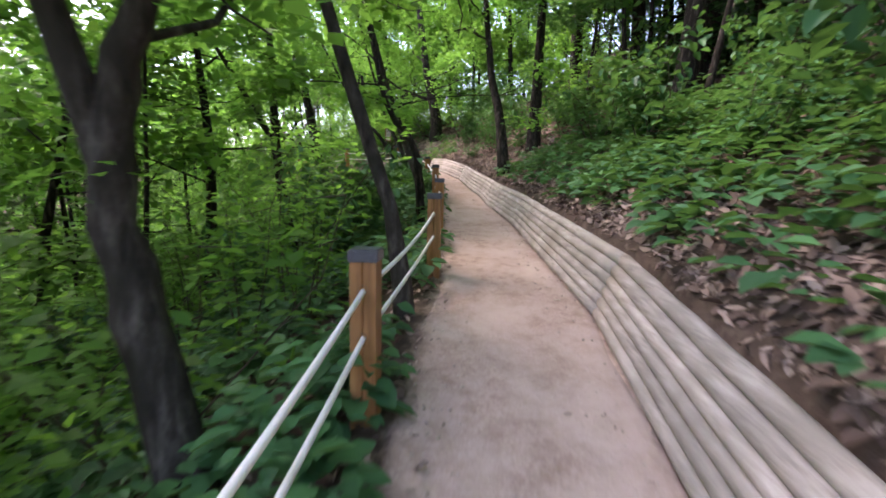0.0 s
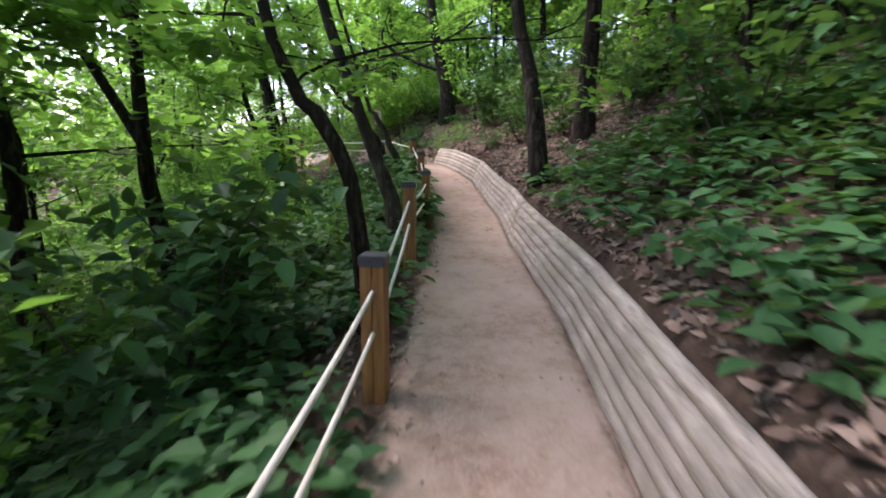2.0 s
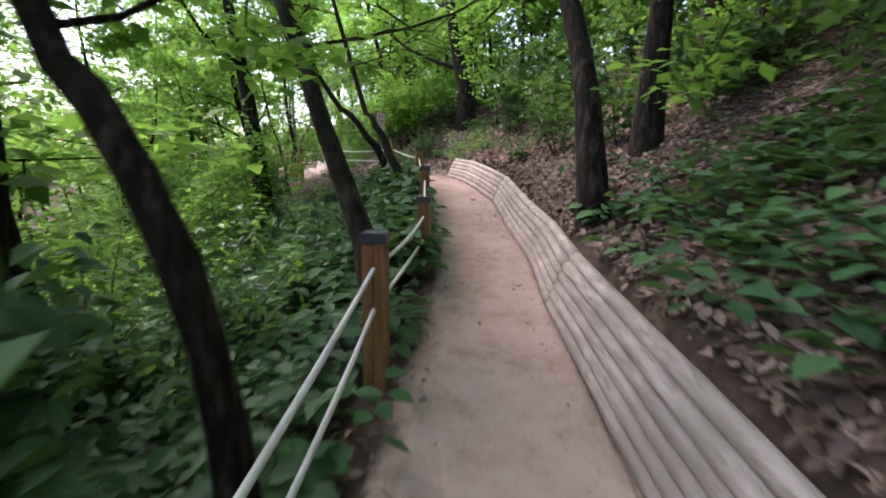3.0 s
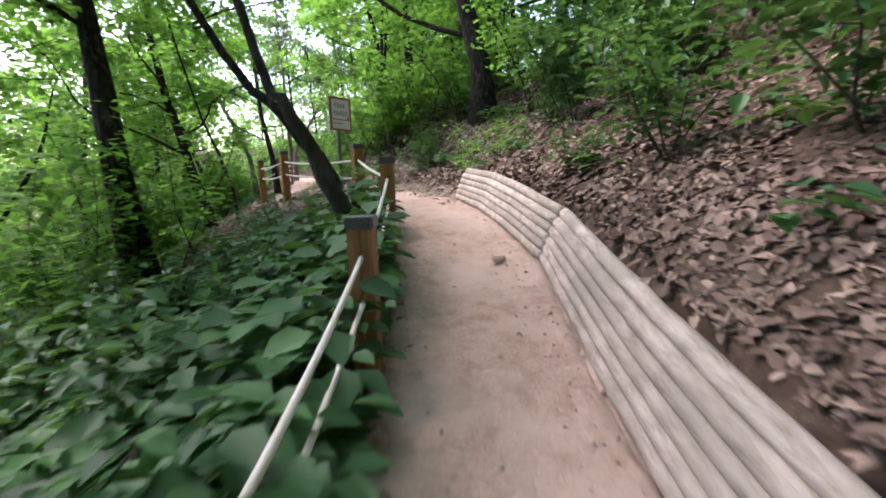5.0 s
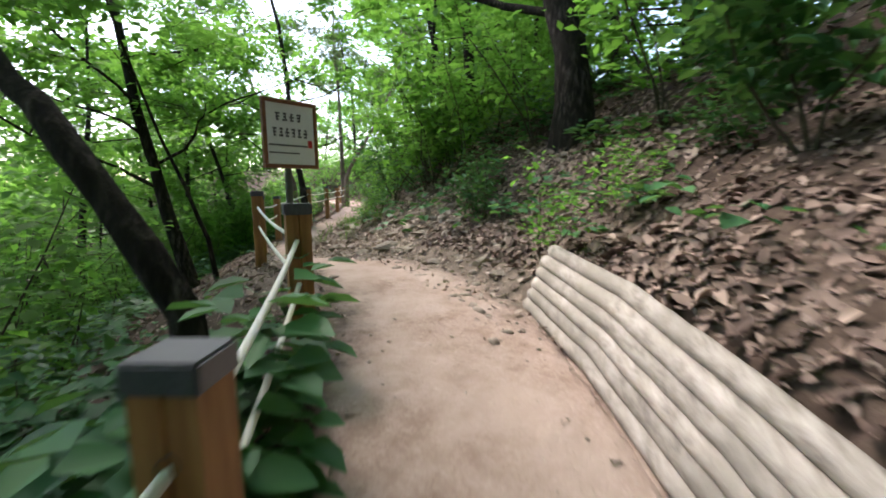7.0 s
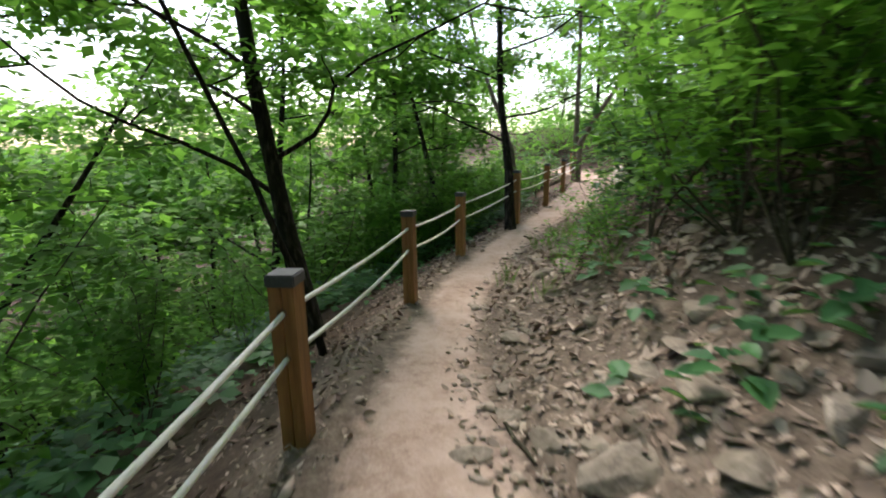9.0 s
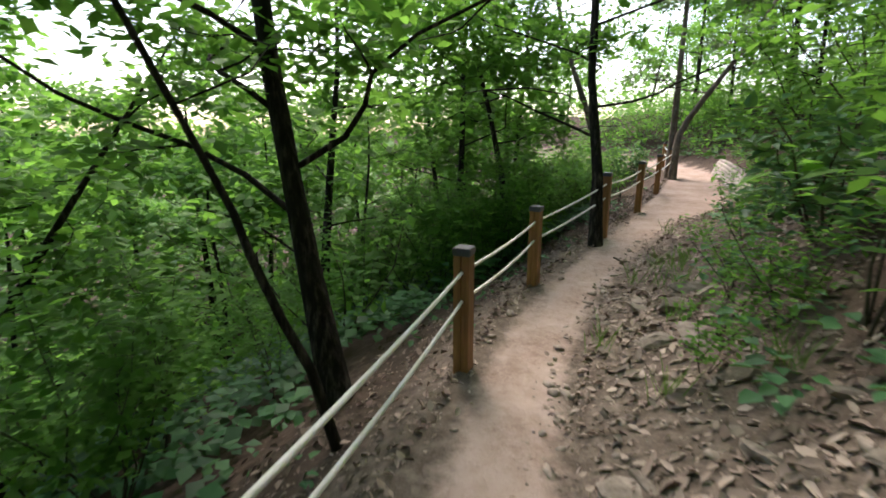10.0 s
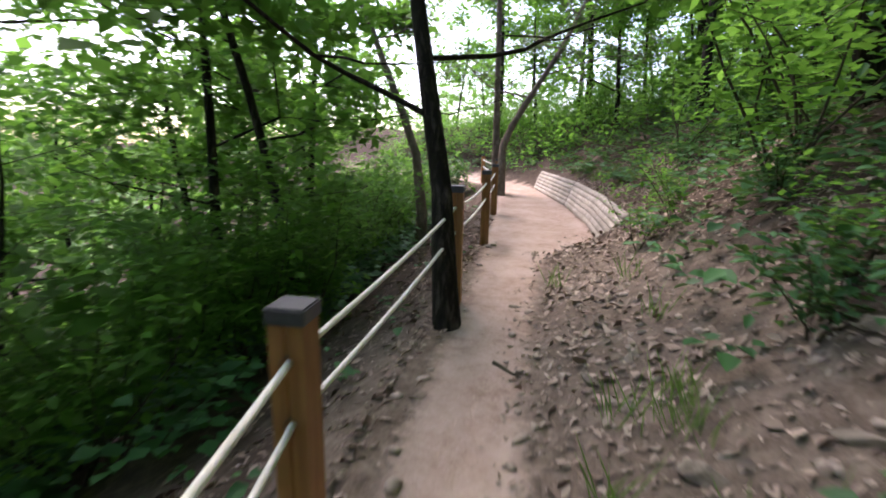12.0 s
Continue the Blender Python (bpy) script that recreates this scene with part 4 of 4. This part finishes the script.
def path_points(rng, n, y_lo, y_hi, lo, hi):
    s = rng.uniform(station(y_lo), station(y_hi), n)
    k = np.clip(np.searchsorted(SLEN, s), 0, len(MID) - 1)
    t = rng.uniform(lo, hi, n)
    off = np.where(t < 0, t * MID[k, 3], t * MID[k, 4])
    return np.stack([MID[k, 0] + RIGHT[k, 0] * off, MID[k, 1] + RIGHT[k, 1] * off, MID[k, 2]], 1)


def dead_leaves(rng, P, size):
    n = len(P)
    P = P + np.stack([np.zeros(n), np.zeros(n), rng.uniform(0.002, 0.014, n)], 1)
    az = rng.uniform(0, 6.28, n)
    tx = (land(P[:, 0] + 0.06, P[:, 1]) - land(P[:, 0] - 0.06, P[:, 1])) / 0.12
    ty = (land(P[:, 0], P[:, 1] + 0.06) - land(P[:, 0], P[:, 1] - 0.06)) / 0.12
    tx, ty = np.clip(tx, -0.9, 0.9), np.clip(ty, -0.9, 0.9)
    ax = np.stack([np.cos(az), np.sin(az), np.cos(az) * tx + np.sin(az) * ty + rng.uniform(-0.05, 0.3, n)], 1)
    L = size * rng.uniform(0.5, 1.4, n)
    level = np.stack([-tx, -ty, np.ones(n)], 1)
    ax[:, 2] += rng.choice((0.0, 0.0, 0.5, -0.25), n)
    return leaf_arrays(P, ax, rand_dirs(rng, n) * 0.6 + level, L, L * rng.uniform(0.3, 0.7, n), rng.uniform(-0.1, 0.45, n)[:, None], rng.uniform(-0.3, 0.4, n)[:, None])


def crumbs(rng, P, size):
    """Broken bits of leaf and bark, lying every way."""
    n = len(P)
    L = size * rng.uniform(0.4, 1.4, n)
    return simple_leaves(P + np.stack([np.zeros(n), np.zeros(n), rng.uniform(0.003, 0.012, n)], 1), rand_dirs(rng, n) * (1, 1, 0.35), rand_dirs(rng, n) * 0.6 + np.array([-0.3, 0, 1.0]), L, L * rng.uniform(0.3, 0.8, n))


carpet("leaf_litter", [
    dead_leaves(rng, strewn(rng, 7000, 0.32, 4.2, -2, 9.6, 1.3), 0.08),
    dead_leaves(rng, strewn(rng, 14000, 0.3, 4.6, 9.2, 16.5, 1.25, -0.9, 1.0), 0.055),
    dead_leaves(rng, strewn(rng, 7000, 0.3, 3.0, 9.2, 16.5, 1.2, -0.5, 4.0), 0.07),
    crumbs(rng, strewn(rng, 22000, 0.28, 3.5, 8.5, 16.5, 1.3), 0.032),
    crumbs(rng, strewn(rng, 9000, 0.28, 2.5, -1, 8.5, 1.3), 0.03),
    dead_leaves(rng, strewn(rng, 4500, 0.26, 1.1, -2, 15.6, 1.0), 0.07),
    dead_leaves(rng, strewn(rng, 6500, -1.6, 0.02, -1, 30, 0.75), 0.065),
    dead_leaves(rng, strewn(rng, 2500, 3.5, 12, -1, 30, 1.0), 0.13),
], M_DRY, "curled brown dead leaves strewn over the bank", "dead leaves")
carpet("leaf_litter", [
    dead_leaves(rng, strewn(rng, 14000, -0.1, 4.0, 15.2, 30, 1.2), 0.058),
    dead_leaves(rng, strewn(rng, 4000, 0.3, 2.6, 15.2, 25, 1.2, -0.1, 4.0), 0.085),
    dead_leaves(rng, path_points(rng, 500, 15.0, 26, 0.6, 1.6), 0.045),
    crumbs(rng, strewn(rng, 14000, -0.15, 2.4, 15, 27, 1.4), 0.028),
    crumbs(rng, strewn(rng, 5000, -0.9, 0.05, 14.5, 27, 1.0), 0.026),
    dead_leaves(rng, path_points(rng, 260, 14.6, 18, 0.3, 1.5), 0.05),
], M_GREYLEAF, "old grey-brown dead leaves over the stony bank", "dead leaves")


carpet("leaf_litter", [
    dead_leaves(rng, path_points(rng, 45, -1, 15.5, -0.9, 0.95), 0.04),
    dead_leaves(rng, path_points(rng, 70, -1, 15.5, 0.3, 0.98), 0.028),
    dead_leaves(rng, path_points(rng, 300, -1, 15.5, -1.05, -0.78), 0.04),
    dead_leaves(rng, path_points(rng, 40, 15.5, 25, 0.4, 1.0), 0.05),
    dead_leaves(rng, path_points(rng, 90, 15.5, 25, -1.0, -0.7), 0.05),
], M_GREYLEAF, "scattered small dead leaves along the path", "dead leaves")


def blades(rng, P, high):
    n = len(P) * 14
    B = np.repeat(P, 14, axis=0) + rng.standard_normal((n, 3)) * (0.045, 0.045, 0)
    az = rng.uniform(0, 6.28, n)
    ax = np.stack([np.cos(az) * 0.45, np.sin(az) * 0.45, np.ones(n)], 1)
    L = high * rng.uniform(0.5, 1.2, n)
    return leaf_arrays(B, ax, np.stack([-np.cos(az), -np.sin(az), np.full(n, 0.3)], 1), L, np.full(n, 0.007), 0.1, 0.04)


GRASS_TUFTS = [(-5.36, 21.6), (-5.32, 21.7), (-5.4, 21.78), (-5.28, 21.5), (-5.1, 20.9), (-5.6, 22.6), (-4.7, 21.2)]
carpet("grass", [
    blades(rng, strewn(rng, 26, 0.15, 1.3, 17.5, 26, 1.0, 0.2, 8.0), 0.3),
    blades(rng, strewn(rng, 60, 0.4, 1.2, 25, 31, 1.0, 0.2, 8.0), 0.25),
    blades(rng, np.array([(x, y, ground_at(x, y)) for x, y in GRASS_TUFTS]), 0.26),
], M_GRASS, "tufts of fresh green grass on the bank", "grass")


def rock(seed, x, y, size, flat, dz=0.0, turn=0.0, tilt=14):
    rng = np.random.default_rng(seed)
    bm = bmesh.new()
    bmesh.ops.create_icosphere(bm, subdivisions=2, radius=1)
    cuts = [(Vector(d), rng.uniform(0.36, 0.68)) for d in rand_dirs(rng, 12)]
    for v in bm.verts:
        for d, lim in cuts:
            over = v.co.dot(d) - lim
            if over > 0:
                v.co -= d * over
        v.co *= 1 + 0.12 * noise.noise(v.co * 6 + Vector((seed, 0, 0)))
        v.co = Vector((v.co.x * size * 1.3, v.co.y * size * 0.9, v.co.z * size * flat * 1.3))
    ob = part("rock", bm, M_ROCK)
    ob.matrix_world = pose(x, y, ground_at(x, y) + dz, rng.uniform(-tilt, tilt), rng.uniform(-2 * tilt, 0), turn)
    return tagged(ob, "flat pale stone slab sunk into the edge of the path" if flat < 0.26 else "brown-grey angular rock half sunk in the bank", "rock", "rocks of the bank")


rng = np.random.default_rng(44)
for k, (x, y) in enumerate(scatter(rng, 60, 0.03, 1.6, 15.9, 22.5, 0.17)):
    rock(300 + k, x, y, rng.uniform(0.045, 0.13), rng.uniform(0.3, 0.55), -0.012, rng.uniform(0, 360))
for k, (x, y) in enumerate(scatter(rng, 12, 0.4, 2.5, 13.5, 16, 0.35)):
    rock(400 + k, x, y, rng.uniform(0.05, 0.12), rng.uniform(0.4, 0.6), -0.01, rng.uniform(0, 360))
for k, (x, y, size) in enumerate((
        (-2.72, 17.5, 0.2), (-3.0, 17.18, 0.15), (-2.4, 17.45, 0.22), (-2.33, 17.95, 0.24), (-2.75, 17.9, 0.17), (-3.05, 17.62, 0.14), (-2.5, 18.25, 0.18), (-2.05, 17.6, 0.2), (-2.2, 17.2, 0.17),
        (-4.95, 20.4, 0.17), (-4.67, 20.4, 0.22), (-4.4, 19.8, 0.26), (-5.08, 20.05, 0.12), (-4.17, 19.85, 0.22), (-4.78, 20.9, 0.2), (-4.5, 20.65, 0.2), (-4.55, 21.1, 0.22), (-4.7, 19.6, 0.15), (-4.3, 20.3, 0.18), (-5.2, 21.3, 0.12))):
    low = on_path(x, y)[2] - 0.01 - ground_at(x, y)
    rock(500 + k, x, y, size * 0.85, 0.24 if y < 19 else 0.42, max(low if k in (0, 1, 5, 9, 12) else 0, -0.01), 40 * k, 5)

slabs = np.random.default_rng(45)
for k, (x, y) in enumerate(scatter(slabs, 22, 0.05, 1.3, 15.3, 18.8, 0.28)):
    rock(600 + k, x, y, slabs.uniform(0.1, 0.24), slabs.uniform(0.28, 0.42), -0.02, slabs.uniform(0, 360), 9)

stones = []
golden = (1 + 5 ** 0.5) / 2
ico = np.array([(-1, golden, 0), (1, golden, 0), (-1, -golden, 0), (1, -golden, 0), (0, -1, golden), (0, 1, golden), (0, -1, -golden), (0, 1, -golden), (golden, 0, -1), (golden, 0, 1), (-golden, 0, -1), (-golden, 0, 1)]) / 1.9
ico_faces = np.array([(0, 11, 5), (0, 5, 1), (0, 1, 7), (0, 7, 10), (0, 10, 11), (1, 5, 9), (5, 11, 4), (11, 10, 2), (10, 7, 6), (7, 1, 8), (3, 9, 4), (3, 4, 2), (3, 2, 6), (3, 6, 8), (3, 8, 9), (4, 9, 5), (2, 4, 11), (6, 2, 10), (8, 6, 7), (9, 8, 1)])
P = np.vstack([strewn(rng, 700, 0.0, 1.5, 15.2, 26, 1.5, -0.5, 2.0), path_points(rng, 220, 15.0, 26, 0.45, 1.1), path_points(rng, 90, 15.0, 26, -1.1, -0.6), path_points(rng, 110, 14.6, 17.6, 0.35, 1.3)])
for p in P:
    turn = np.array(Matrix.Rotation(rng.uniform(0, 6.28), 3, "Z") @ Matrix.Rotation(rng.uniform(-0.4, 0.4), 3, "X"))
    shape = (ico * rng.uniform(0.6, 1.15, (12, 1))) * (rng.uniform(0.8, 1.5), rng.uniform(0.6, 1.0), rng.uniform(0.3, 0.6)) * (0.012 + 0.045 * rng.uniform() ** 2.5)
    stones.append((p + shape @ turn.T, ico_faces))
carpet("stones", stones, M_STONE, "small broken grey-brown stones half sunk beside the path", "stones")

pebbles = []
P = np.vstack([path_points(rng, 350, -1, 15.0, 0.5, 1.0), path_points(rng, 350, -1, 15.0, -1.05, -0.5), path_points(rng, 90, -1, 15.6, -1, 0.97), path_points(rng, 320, 15.6, 25, 0.3, 1.4)])
for p in P:
    r = rng.uniform(0.004, 0.013)
    o = rand_dirs(rng, 6) * 0.12 + np.array([[1, 0, 0], [-1, 0, 0], [0, 1, 0], [0, -1, 0], [0, 0, 0.7], [0, 0, -0.7]])
    f = np.array([[4, 0, 2], [4, 2, 1], [4, 1, 3], [4, 3, 0], [5, 2, 0], [5, 1, 2], [5, 3, 1], [5, 0, 3]])
    pebbles.append((p + o * r + np.array([0, 0, 0.003]), f))
carpet("pebbles", pebbles, M_PEBBLE, "small stones scattered on the sandy path", "pebbles")

# a large dead leaf and a few sticks that lie on the path
bm = bmesh.new()
rows = []
for i in range(7):
    u = i / 6
    w = 0.045 * math.sin(math.pi * (0.12 + 0.8 * u)) ** 0.8
    rows.append([bm.verts.new((0.19 * (u - 0.5), w * c, 0.022 - 0.014 * c * c - 0.03 * (u - 0.5) ** 2)) for c in (-1, -0.4, 0.3, 0.9)])
for a, b in zip(rows[:-1], rows[1:]):
    for c in range(3):
        bm.faces.new((a[c], b[c], b[c + 1], a[c + 1]))
big_leaf = part("dead_leaf", bm, M_GREYLEAF, smooth=True)
big_leaf.matrix_world = pose(*on_path(0.1, 13.08, 0.02), 14, 0, 62)
tagged(big_leaf, "large curled tan dead leaf lying on the path", "dead leaf")
for a, b in (((-6.42, 22.0), (-6.2, 21.93)), ((-3.2, 17.6), (-2.75, 17.35)), ((0.2, 15.6), (0.6, 15.75))):
    pa, pb = Vector((*a, ground_at(*a) + 0.03)), Vector((*b, ground_at(*b) + 0.03))
    v, f = tube(bent_line(rng, pa, pb, 6, 0.02), np.linspace(0.014, 0.007, 6), 6)
    tagged(mesh_part("stick", raw("stick", v, f), M_STEM, smooth=True), "dry broken stick lying at the edge of the path", "stick")
